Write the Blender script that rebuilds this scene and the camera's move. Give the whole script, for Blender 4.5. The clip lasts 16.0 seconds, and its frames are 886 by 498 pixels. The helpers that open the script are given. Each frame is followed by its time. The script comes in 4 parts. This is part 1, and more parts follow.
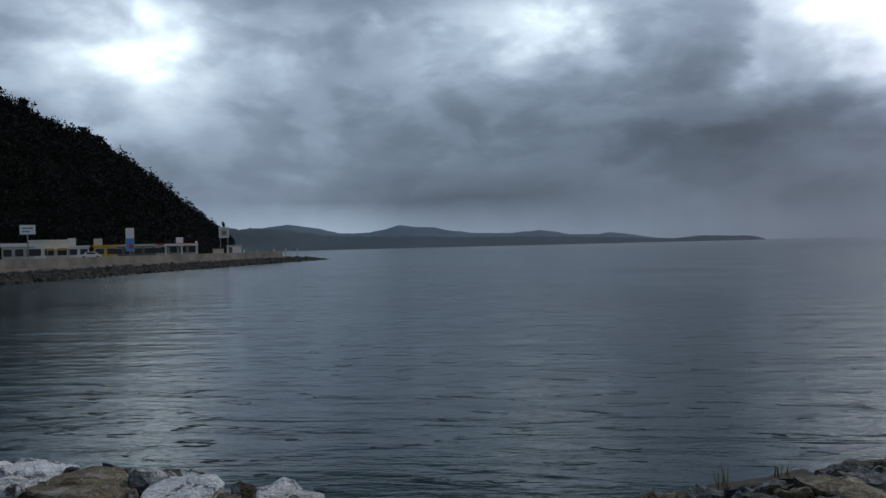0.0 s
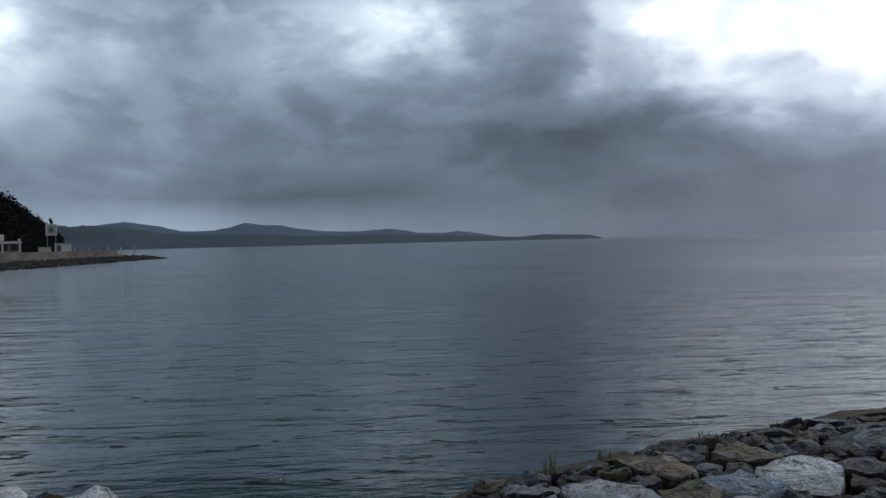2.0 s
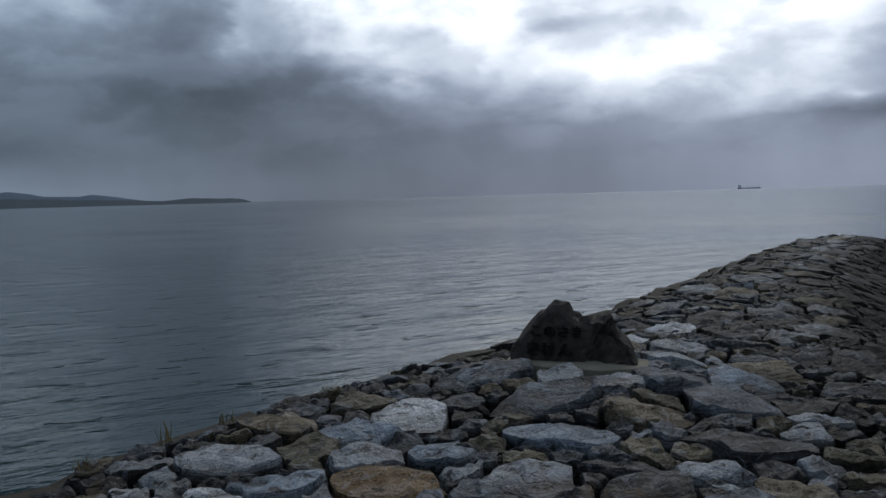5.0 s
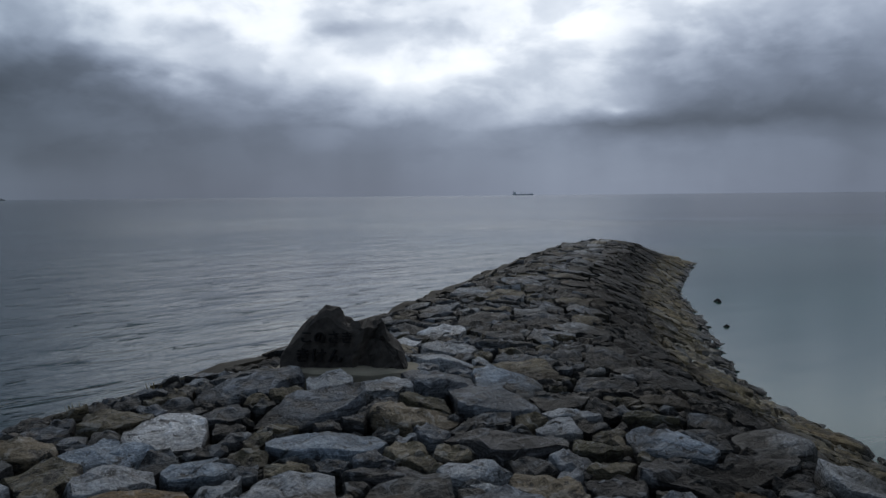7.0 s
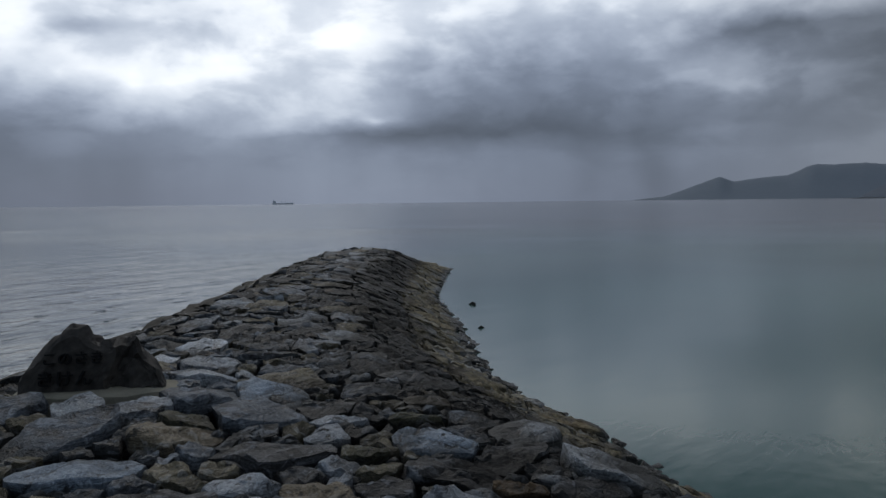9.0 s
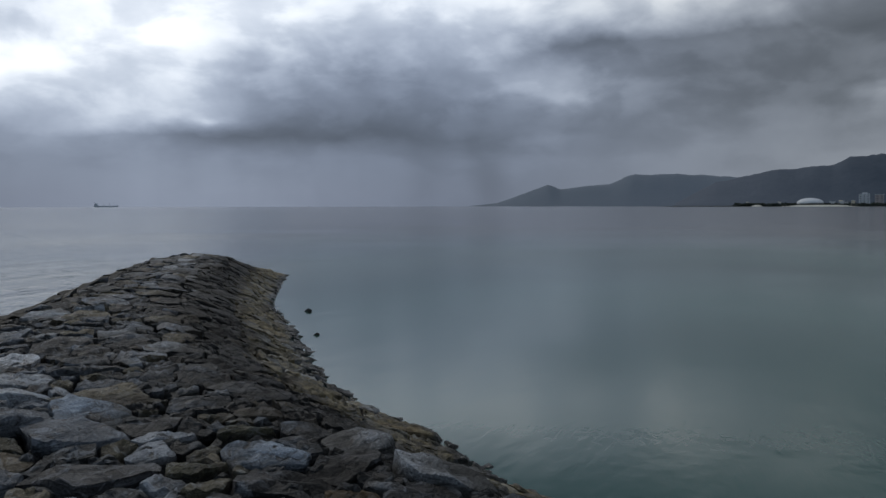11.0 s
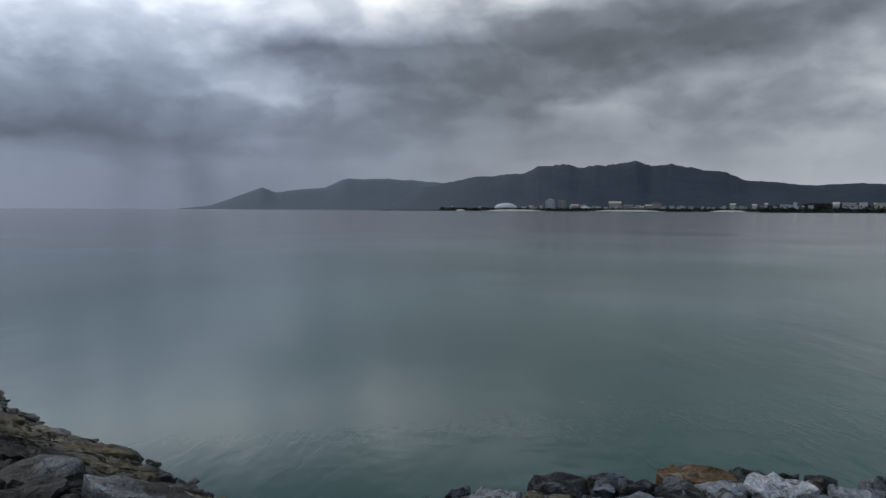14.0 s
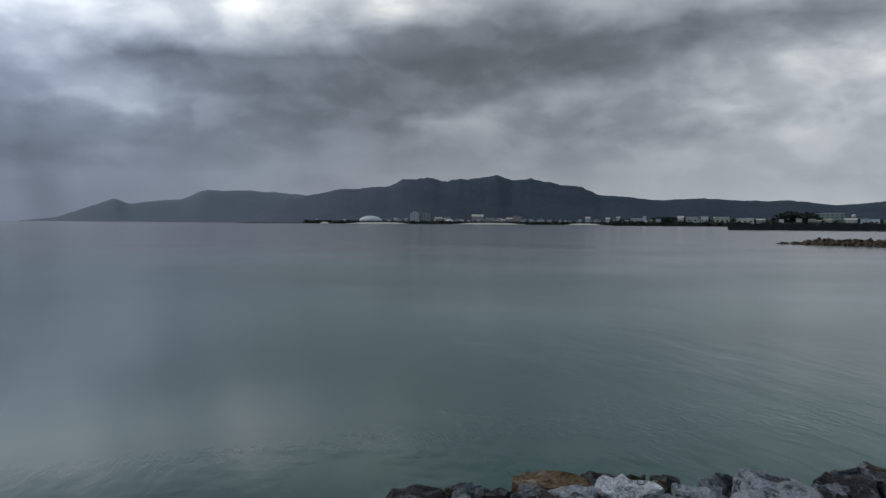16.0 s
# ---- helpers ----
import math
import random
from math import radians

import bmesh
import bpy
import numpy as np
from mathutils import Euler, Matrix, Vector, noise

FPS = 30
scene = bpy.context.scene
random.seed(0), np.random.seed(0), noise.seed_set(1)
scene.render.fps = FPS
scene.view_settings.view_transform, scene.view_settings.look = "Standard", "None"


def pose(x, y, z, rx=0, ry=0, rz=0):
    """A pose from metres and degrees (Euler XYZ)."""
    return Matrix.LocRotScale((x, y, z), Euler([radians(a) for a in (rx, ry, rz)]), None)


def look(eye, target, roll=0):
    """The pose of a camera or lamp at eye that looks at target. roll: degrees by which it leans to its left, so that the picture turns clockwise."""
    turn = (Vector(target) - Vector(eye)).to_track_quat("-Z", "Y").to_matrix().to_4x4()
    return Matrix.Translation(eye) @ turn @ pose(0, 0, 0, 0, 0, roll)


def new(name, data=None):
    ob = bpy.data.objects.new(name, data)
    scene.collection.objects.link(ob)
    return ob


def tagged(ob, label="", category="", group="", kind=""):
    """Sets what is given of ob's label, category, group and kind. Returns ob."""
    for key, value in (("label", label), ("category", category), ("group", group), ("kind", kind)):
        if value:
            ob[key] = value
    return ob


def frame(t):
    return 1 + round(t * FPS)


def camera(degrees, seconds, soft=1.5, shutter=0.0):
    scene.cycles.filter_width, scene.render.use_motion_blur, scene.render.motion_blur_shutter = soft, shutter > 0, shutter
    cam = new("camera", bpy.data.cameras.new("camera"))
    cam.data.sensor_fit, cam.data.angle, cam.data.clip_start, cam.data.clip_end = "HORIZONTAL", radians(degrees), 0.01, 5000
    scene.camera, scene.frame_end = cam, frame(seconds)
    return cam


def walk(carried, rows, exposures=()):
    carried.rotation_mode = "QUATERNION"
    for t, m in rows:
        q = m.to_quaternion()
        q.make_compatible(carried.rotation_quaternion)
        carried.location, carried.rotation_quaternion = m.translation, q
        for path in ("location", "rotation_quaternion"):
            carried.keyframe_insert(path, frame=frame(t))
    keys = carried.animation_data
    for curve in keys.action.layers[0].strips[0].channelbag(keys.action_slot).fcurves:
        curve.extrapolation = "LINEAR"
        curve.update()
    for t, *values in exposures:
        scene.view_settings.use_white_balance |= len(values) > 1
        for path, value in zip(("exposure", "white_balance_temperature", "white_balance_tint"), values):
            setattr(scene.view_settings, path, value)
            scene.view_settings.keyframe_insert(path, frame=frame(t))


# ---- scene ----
cam = camera(57.26, 16.0)
ROWS = [
    (0.0, 0.000, -0.000, 2.450, 5.42, -0.20, 1.37),
    (0.5, 0.018, 0.036, 2.436, 4.00, -0.42, 1.39),
    (1.0, 0.041, 0.062, 2.424, 1.98, 0.12, 1.73),
    (1.5, 0.070, 0.079, 2.413, -1.69, -0.00, 1.44),
    (2.0, 0.107, 0.087, 2.400, -5.20, -0.56, 1.34),
    (2.5, 0.153, 0.087, 2.385, -9.85, -0.96, 1.22),
    (3.0, 0.209, 0.079, 2.361, -13.80, -1.82, 1.40),
    (3.5, 0.249, 0.110, 2.362, -18.90, -2.61, 1.51),
    (4.0, 0.278, 0.134, 2.355, -22.92, -3.38, 1.70),
    (4.5, 0.305, 0.143, 2.348, -26.19, -3.50, 1.83),
    (7.0, 0.504, 0.153, 2.351, -44.54, -3.77, 0.56),
    (7.5, 0.498, 0.156, 2.350, -48.81, -3.09, 1.54),
    (8.0, 0.470, 0.144, 2.344, -53.79, -3.44, 1.10),
    (8.5, 0.454, 0.140, 2.344, -58.21, -3.70, 0.98),
    (9.0, 0.453, 0.135, 2.351, -61.29, -3.31, 0.66),
    (11.5, 0.441, 0.079, 2.378, -76.27, -3.25, 0.18),
    (12.0, 0.420, 0.055, 2.383, -80.30, -3.39, 0.26),
    (12.5, 0.400, 0.029, 2.392, -84.10, -3.11, 0.26),
    (13.0, 0.395, 0.025, 2.397, -86.94, -2.79, 0.37),
    (13.5, 0.400, 0.022, 2.400, -89.96, -2.83, -0.09),
    (14.0, 0.405, 0.013, 2.400, -92.58, -2.78, -0.24),
    (14.5, 0.413, 0.005, 2.399, -95.08, -2.44, 0.07),
    (15.0, 0.421, -0.010, 2.394, -97.71, -2.16, 0.18),
    (15.5, 0.436, -0.022, 2.391, -100.05, -2.08, -0.14),
    (16.0, 0.450, -0.039, 2.389, -102.09, -1.83, -0.37),
]
EXPOSURES = [(0.0, 0.27), (2.5, 0.24), (4.5, 0.17), (7.0, 0.0), (9.0, -0.02), (11.5, 0.1), (14.0, 0.25), (16.0, 0.19)]
walk(cam, [(t, pose(x, y, z, 90 + pitch, roll, yaw)) for t, x, y, z, yaw, pitch, roll in ROWS], EXPOSURES)


# ---- light: a heavy overcast sky with bright breaks ----
class Nodes:
    """Short hands for building a node tree."""

    def __init__(self, tree):
        self.tree = tree

    def add(self, kind, **fields):
        n = self.tree.nodes.new(kind)
        for k, v in fields.items():
            setattr(n, k, v)
        return n

    def link(self, a, b):
        self.tree.links.new(a, b)

    def put(self, sock, v):
        if isinstance(v, bpy.types.NodeSocket):
            self.link(v, sock)
        elif v is not None:
            sock.default_value = v

    def math(self, op, a, b=None, c=None, clamp=False):
        n = self.add("ShaderNodeMath", operation=op, use_clamp=clamp)
        for i, v in enumerate((a, b, c)):
            self.put(n.inputs[i], v)
        return n.outputs[0]

    def mix(self, f, a, b, mode="MIX"):
        n = self.add("ShaderNodeMix", data_type="RGBA", blend_type=mode)
        self.put(n.inputs["Factor"], f)
        for key, v in (("A", a), ("B", b)):
            s = [q for q in n.inputs if q.name == key and q.type == "RGBA"][0]
            self.put(s, (*v, 1.0) if isinstance(v, tuple) and len(v) == 3 else v)
        return [q for q in n.outputs if q.type == "RGBA"][0]

    def noise(self, vec, scale, detail=5.0, rough=0.55, distort=0.0):
        n = self.add("ShaderNodeTexNoise")
        self.put(n.inputs["Vector"], vec)
        n.inputs["Scale"].default_value, n.inputs["Detail"].default_value = scale, detail
        n.inputs["Roughness"].default_value, n.inputs["Distortion"].default_value = rough, distort
        return n.outputs["Fac"]

    def span(self, v, a, b, c=0.0, d=1.0, smooth=True):
        n = self.add("ShaderNodeMapRange", interpolation_type="SMOOTHSTEP" if smooth else "LINEAR")
        for i, q in enumerate((v, a, b, c, d)):
            self.put(n.inputs[i], q)
        return n.outputs[0]

    def ramp(self, v, stops, mode="LINEAR"):
        n = self.add("ShaderNodeValToRGB")
        n.color_ramp.interpolation = mode
        while len(n.color_ramp.elements) < len(stops):
            n.color_ramp.elements.new(0.5)
        for e, (p, col) in zip(n.color_ramp.elements, stops):
            e.position, e.color = p, (*col, 1.0)
        self.put(n.inputs[0], v)
        return n.outputs[0]

    def xyz(self, a, b, c):
        n = self.add("ShaderNodeCombineXYZ")
        for i, v in enumerate((a, b, c)):
            self.put(n.inputs[i], v)
        return n.outputs[0]


# the cloud's brightness, as a grey value from 0 to 255, along the bearings 32, 24, 16 ... -128 degrees at one height above the horizon
BEARINGS = list(range(32, -129, -8))
CLOUD_1 = [130, 140, 152, 134, 118, 112, 103, 100, 108, 115, 128, 135, 126, 116, 114, 116, 122, 130, 140, 148, 152]
CLOUD_3 = [120, 115, 115, 95, 90, 97, 92, 97, 108, 118, 130, 130, 122, 116, 117, 116, 118, 128, 128, 142, 140]
CLOUD_5 = [125, 118, 120, 100, 95, 95, 88, 102, 118, 130, 145, 113, 101, 102, 108, 112, 110, 115, 125, 140, 150]
CLOUD_6 = [130, 130, 126, 112, 102, 92, 88, 115, 150, 172, 195, 170, 112, 110, 115, 108, 102, 122, 112, 132, 145]
CLOUD_8 = [140, 150, 130, 118, 106, 100, 98, 130, 195, 225, 232, 185, 125, 132, 138, 110, 92, 110, 122, 142, 155]
CLOUD_11 = [150, 185, 138, 134, 128, 118, 125, 205, 230, 225, 240, 235, 170, 170, 130, 106, 95, 90, 93, 125, 152]
CLOUD_13 = [150, 212, 142, 144, 175, 130, 150, 225, 240, 215, 235, 240, 220, 215, 185, 165, 122, 100, 98, 105, 118]
CLOUD_16 = [150, 185, 140, 152, 180, 150, 165, 230, 245, 225, 240, 240, 235, 230, 215, 195, 195, 155, 145, 145, 150]
# bearing, height, half-widths (degrees) and strength of small features: breaks, bright rims, dark tatters, shafts of rain
RIMS = [(24.6, 13.8, 2.6, 1.7, 0.8), (11.9, 15.3, 0.8, 1.0, 0.55), (-2.6, 14.6, 2.4, 1.5, 0.95), (-16.8, 13.0, 1.0, 2.2, 0.5), (-22.0, 14.5, 2.2, 1.4, 0.6),
        (-56.0, 6.3, 1.6, 0.35, 0.5), (-28.3, 8.9, 1.6, 1.0, 0.35), (-79.5, 8.0, 2.6, 0.35, 0.3), (-104.0, 7.6, 3.2, 0.7, 0.5), (-126.0, 5.9, 1.8, 0.4, 0.4), (-89.0, 14.2, 2.6, 1.2, 0.45), (-130.0, 10.5, 3.0, 1.6, 0.5), (16.0, 5.0, 1.8, 0.35, 0.35), (-80.5, 4.6, 2.2, 0.35, 0.25)]
TATTERS = [(-37.2, 11.2, 2.6, 0.7, 0.55), (-27.0, 11.0, 1.2, 0.5, 0.35), (-45.5, 11.8, 3.2, 0.6, 0.3), (-15.0, 6.0, 3.5, 1.1, 0.3), (3.5, 3.3, 4.0, 0.6, 0.3), (-76.0, 2.2, 1.1, 2.4, 0.32), (-71.0, 2.0, 0.9, 2.0, 0.14), (-64.0, 4.9, 8.0, 0.5, 0.2),
           (-99.0, 6.6, 3.0, 0.5, 0.3), (-84.0, 10.6, 5.0, 0.6, 0.3), (-118.0, 6.2, 3.0, 0.5, 0.2), (-122.0, 12.3, 9.0, 1.0, 0.3), (-21.0, 3.0, 4.0, 1.6, 0.12)]


def overcast():
    world = bpy.data.worlds.new("overcast_sky")
    scene.world = world
    world.use_nodes = True
    t = world.node_tree
    t.nodes.clear()
    g = Nodes(t)
    co = g.add("ShaderNodeTexCoord")
    sep = g.add("ShaderNodeSeparateXYZ")
    g.link(co.outputs["Generated"], sep.inputs[0])
    x, y, z = sep.outputs
    az = g.math("MULTIPLY", g.math("ARCTAN2", g.math("MULTIPLY", x, -1.0), y), 57.2958)
    el = g.math("MULTIPLY", g.math("ARCSINE", z), 57.2958)

    def relief(u, v, w, detail=5.0, rough=0.5):
        return g.math("SUBTRACT", g.noise(g.xyz(g.math("MULTIPLY", az, u), g.math("MULTIPLY", el, v), w), 1.0, detail, rough, 0.2), 0.5)

    # the cloud's shapes wander by a few degrees, less close to the horizon, where rain veils hang
    calm = g.span(el, 0.5, 8.0, 0.12, 1.0)
    wander, stray = relief(0.13, 0.22, 0.3), relief(0.13, 0.24, 7.3)
    az2 = g.math("ADD", az, g.math("MULTIPLY", wander, g.math("MULTIPLY", calm, 14.0)))
    el2 = g.math("ADD", el, g.math("MULTIPLY", stray, g.math("MULTIPLY", calm, 5.5)))
    along = g.span(az2, 36.0, -132.0, smooth=False)

    def grey(v):
        q = v / 255
        return ((q + 0.055) / 1.055) ** 2.4 * (1.0 - max(0.0, (v - 190) / 65) * 0.1)

    def belt(values):
        return g.ramp(along, [((36.0 - a) / 168.0, (grey(v),) * 3) for a, v in zip(BEARINGS, values)], "CARDINAL")

    lum, low = belt(CLOUD_1), 1.0
    for high, values in ((3.3, CLOUD_3), (4.8, CLOUD_5), (6.2, CLOUD_6), (8.3, CLOUD_8), (10.6, CLOUD_11), (13.0, CLOUD_13), (15.6, CLOUD_16)):
        lum, low = g.mix(g.span(el2, low, high, smooth=False), lum, belt(values)), high
    n = g.add("ShaderNodeSeparateColor")
    g.link(lum, n.inputs[0])
    lum = n.outputs[0]

    def lobes(rows):
        total = None
        for a, e, sa, se, amp in rows:
            u = g.math("MULTIPLY", g.math("SUBTRACT", az2, a), 1.0 / sa)
            v = g.math("MULTIPLY", g.math("SUBTRACT", el2, e), 1.0 / se)
            q = g.math("MULTIPLY", g.math("EXPONENT", g.math("MULTIPLY", g.math("MULTIPLY_ADD", u, u, g.math("MULTIPLY", v, v)), -0.7)), amp)
            total = q if total is None else g.math("ADD", total, q)
        return total

    # soft heaps and fine tatters
    puff = relief(0.16, 0.30, 1.0, 5.0, 0.5)
    crisp = g.math("MULTIPLY", g.math("SUBTRACT", g.span(puff, -0.07, 0.07), 0.5), 0.24)
    heap_up = g.math("MULTIPLY", g.math("ADD", g.math("MULTIPLY", puff, 0.9), crisp), calm)
    torn = g.math("MULTIPLY", relief(0.34, 0.6, 4.0, 4.0, 0.45), g.math("MULTIPLY", calm, 0.45))
    change = g.math("ADD", g.math("ADD", heap_up, torn), g.math("SUBTRACT", lobes(RIMS), lobes(TATTERS)))
    # faint falling rain under the cloud base
    veil = g.math("MULTIPLY", relief(0.24, 0.03, 2.0, 3.0), g.span(el, 6.0, 2.0, 0.0, 0.3))
    change = g.math("ADD", g.math("ADD", change, veil), g.span(az, -72.0, -90.0, 0.13, 0.36))
    lum = g.math("MULTIPLY", lum, g.math("POWER", 2.0, change))
    # beyond the breaks the sheet is dark again, brighter overhead, darkest behind
    upper = g.math("ADD", g.span(el, 16.0, 22.0, 0.14, 0.065), g.span(el, 34.0, 60.0, 0.0, 0.29))
    lum = g.mix(g.span(el, 15.5, 19.0), g.xyz(lum, lum, lum), g.xyz(upper, upper, upper))
    lum = g.mix(g.span(g.math("ABSOLUTE", g.math("ADD", az, 48.0)), 86.0, 105.0, 0.0, g.span(el, 45.0, 25.0)), lum, (0.19, 0.19, 0.19))
    tint = g.ramp(lum, [(0.0, (0.76, 0.96, 1.32)), (0.22, (0.80, 0.965, 1.30)), (0.6, (0.88, 0.99, 1.17)), (1.0, (0.95, 1.0, 1.06))])
    west = g.span(az, -70.0, -105.0)
    tint = g.mix(west, tint, g.mix(1.0, tint, (1.08, 1.0, 0.86), "MULTIPLY"))
    tint = g.mix(g.span(az, -30.0, 0.0), tint, g.mix(1.0, tint, (0.94, 1.01, 1.0), "MULTIPLY"))
    sky = g.mix(1.0, tint, lum, "MULTIPLY")
    # the clear sky above the cloud lends it a trace of blue
    blue = g.add("ShaderNodeTexSky", sky_type="NISHITA", sun_disc=False, sun_elevation=radians(38), sun_rotation=radians(42))
    both = g.mix(0.0015, sky, blue.outputs[0])
    back = g.add("ShaderNodeBackground")
    g.link(both, back.inputs["Color"])
    out = g.add("ShaderNodeOutputWorld")
    g.link(back.outputs[0], out.inputs["Surface"])
    return world


overcast()
sun = new("sun", bpy.data.lights.new("sun", "SUN"))
sun.data.energy, sun.data.angle, sun.data.color = 0.7, radians(25), (1.0, 0.97, 0.92)
sun.matrix_world = look((0, 0, 0), (-0.53, -0.6, -0.62))


# ---- materials ----
def material(name, build):
    m = bpy.data.materials.new(name)
    m.use_nodes = True
    m.node_tree.nodes.clear()
    g = Nodes(m.node_tree)
    shader = g.add("ShaderNodeBsdfPrincipled")
    out = g.add("ShaderNodeOutputMaterial")
    g.link(shader.outputs[0], out.inputs["Surface"])
    build(g, shader)
    return m


def position(g):
    return g.add("ShaderNodeNewGeometry").outputs["Position"]


def bump(g, shader, height, strength, distance):
    n = g.add("ShaderNodeBump")
    n.inputs["Strength"].default_value, n.inputs["Distance"].default_value = strength, distance
    g.link(height, n.inputs["Height"])
    g.link(n.outputs[0], shader.inputs["Normal"])


def plain(name, col, rough=0.7, vary=0.25, scale=3.0, metal=0.0, relief=0.0):
    """A worn surface of one colour, with stains and grain."""

    def build(g, s):
        p = position(g)
        coarse, fine = g.noise(p, scale, 4.0), g.noise(p, scale * 9.0, 4.0)
        f = g.math("ADD", g.math("MULTIPLY", coarse, 0.7), g.math("MULTIPLY", fine, 0.3))
        lo, hi = tuple(c * (1 - vary) for c in col), tuple(min(1.0, c * (1 + vary)) for c in col)
        g.put(s.inputs["Base Color"], g.ramp(f, [(0.3, lo), (0.7, hi)]))
        g.put(s.inputs["Roughness"], g.span(fine, 0.3, 0.7, rough - 0.08, rough + 0.08))
        s.inputs["Metallic"].default_value = metal
        if relief:
            bump(g, s, f, 0.5, relief)

    return material(name, build)


def stone(name, source, tint=None):
    """Damp quarry stone: source picks the tone (each object, or each island of a joined mesh)."""

    def build(g, s):
        p = position(g)
        if source == "object":
            rnd = g.add("ShaderNodeObjectInfo").outputs["Random"]
        else:
            rnd = g.add("ShaderNodeNewGeometry").outputs["Random Per Island"]
        shift = g.add("ShaderNodeVectorMath", operation="ADD")
        g.link(p, shift.inputs[0])
        g.link(g.xyz(g.math("MULTIPLY", rnd, 37.0), g.math("MULTIPLY", rnd, 91.0), g.math("MULTIPLY", rnd, 53.0)), shift.inputs[1])
        q = shift.outputs[0]
        if tint:
            tone = g.ramp(rnd, [(0.0, tuple(c * 0.9 for c in tint)), (1.0, tuple(c * 1.1 for c in tint))])
        else:
            tone = g.ramp(rnd, [
                (0.0, (0.12, 0.135, 0.155)), (0.15, (0.24, 0.255, 0.275)), (0.27, (0.055, 0.056, 0.056)), (0.42, (0.14, 0.155, 0.175)),
                (0.53, (0.115, 0.10, 0.065)), (0.65, (0.36, 0.38, 0.40)), (0.72, (0.036, 0.036, 0.036)), (0.84, (0.17, 0.145, 0.095)),
                (0.92, (0.08, 0.085, 0.09))], "CONSTANT")
        big, mid, fine = g.noise(q, 2.6, 4.0, 0.55, 0.3), g.noise(q, 7.0, 6.0, 0.6, 0.8), g.noise(q, 60.0, 4.0, 0.6)
        # foliation: streaks along a plane of its own in each stone
        lay = g.add("ShaderNodeMapping")
        g.link(q, lay.inputs["Vector"])
        g.link(g.xyz(g.math("MULTIPLY", rnd, 2.2), g.math("MULTIPLY", g.math("FRACT", g.math("MULTIPLY", rnd, 7.0)), 0.7), g.math("MULTIPLY", rnd, 17.0)), lay.inputs["Rotation"])
        lay.inputs["Scale"].default_value = (2.2, 7.0, 30.0)
        streak = g.noise(lay.outputs[0], 1.0, 5.0, 0.6, 0.6)
        col = g.mix(g.span(big, 0.42, 0.62, 0.0, 0.5), tone, g.mix(1.0, tone, (0.50, 0.47, 0.43), "MULTIPLY"))
        col = g.mix(g.span(streak, 0.53, 0.66, 0.0, 0.55), col, g.mix(0.35, g.mix(1.0, tone, (1.8, 1.8, 1.8), "MULTIPLY"), (0.40, 0.43, 0.47)))
        col = g.mix(g.span(streak, 0.47, 0.36, 0.0, 0.65), col, g.mix(1.0, tone, (0.22, 0.21, 0.2), "MULTIPLY"))
        col = g.mix(g.span(mid, 0.55, 0.63, 0.0, 0.62), col, g.mix(0.5, g.mix(1.0, tone, (1.7, 1.7, 1.7), "MULTIPLY"), (0.48, 0.51, 0.55)))
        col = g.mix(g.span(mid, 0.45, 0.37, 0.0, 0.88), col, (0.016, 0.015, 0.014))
        col = g.mix(g.span(fine, 0.54, 0.66, 0.0, 0.4), col, g.mix(1.0, tone, (2.2, 2.2, 2.2), "MULTIPLY"))
        col = g.mix(g.span(fine, 0.46, 0.34, 0.0, 0.5), col, g.mix(1.0, tone, (0.2, 0.2, 0.2), "MULTIPLY"))
        rust = g.math("MULTIPLY", g.span(g.noise(p, 1.1, 4.0, 0.6, 0.5), 0.60, 0.72), 0.45)
        col = g.mix(rust, col, (0.18, 0.11, 0.05))
        # tide marks: black algae above, ochre growth below, wet at the water's edge
        sep = g.add("ShaderNodeSeparateXYZ")
        g.link(p, sep.inputs[0])
        z = g.math("ADD", sep.outputs[2], g.math("MULTIPLY", g.math("SUBTRACT", g.noise(p, 1.3, 4.0), 0.5), 0.3))
        algae = g.math("MULTIPLY", g.span(z, 0.92, 0.80), g.span(z, 0.30, 0.44))
        col = g.mix(g.math("MULTIPLY", algae, 0.96), col, g.mix(1.0, col, (0.11, 0.098, 0.08), "MULTIPLY"))
        ochre = g.math("MULTIPLY", g.math("MULTIPLY", g.span(z, 0.50, 0.34), g.span(z, 0.02, 0.14)), g.span(big, 0.36, 0.62, 0.35, 1.0))
        col = g.mix(g.math("MULTIPLY", ochre, 0.55), g.mix(g.math("MULTIPLY", ochre, 0.7), col, g.mix(1.0, col, (0.8, 0.66, 0.42), "MULTIPLY")), g.mix(g.span(mid, 0.4, 0.6), (0.08, 0.06, 0.025), (0.36, 0.29, 0.155)))
        wet = g.span(z, 0.16, 0.0)
        col = g.mix(g.math("MULTIPLY", wet, 0.85), col, (0.03, 0.028, 0.022))
        s.inputs["Specular IOR Level"].default_value = 0.28
        g.put(s.inputs["Base Color"], col)
        g.put(s.inputs["Roughness"], g.math("SUBTRACT", g.span(mid, 0.3, 0.7, 0.5, 0.8), g.math("MULTIPLY", wet, 0.3)))
        relief = g.math("ADD", g.math("MULTIPLY", mid, 0.6), g.math("ADD", g.math("MULTIPLY", fine, 0.15), g.math("MULTIPLY", streak, 0.45)))
        bump(g, s, relief, 1.0, 0.1)

    return material(name, build)


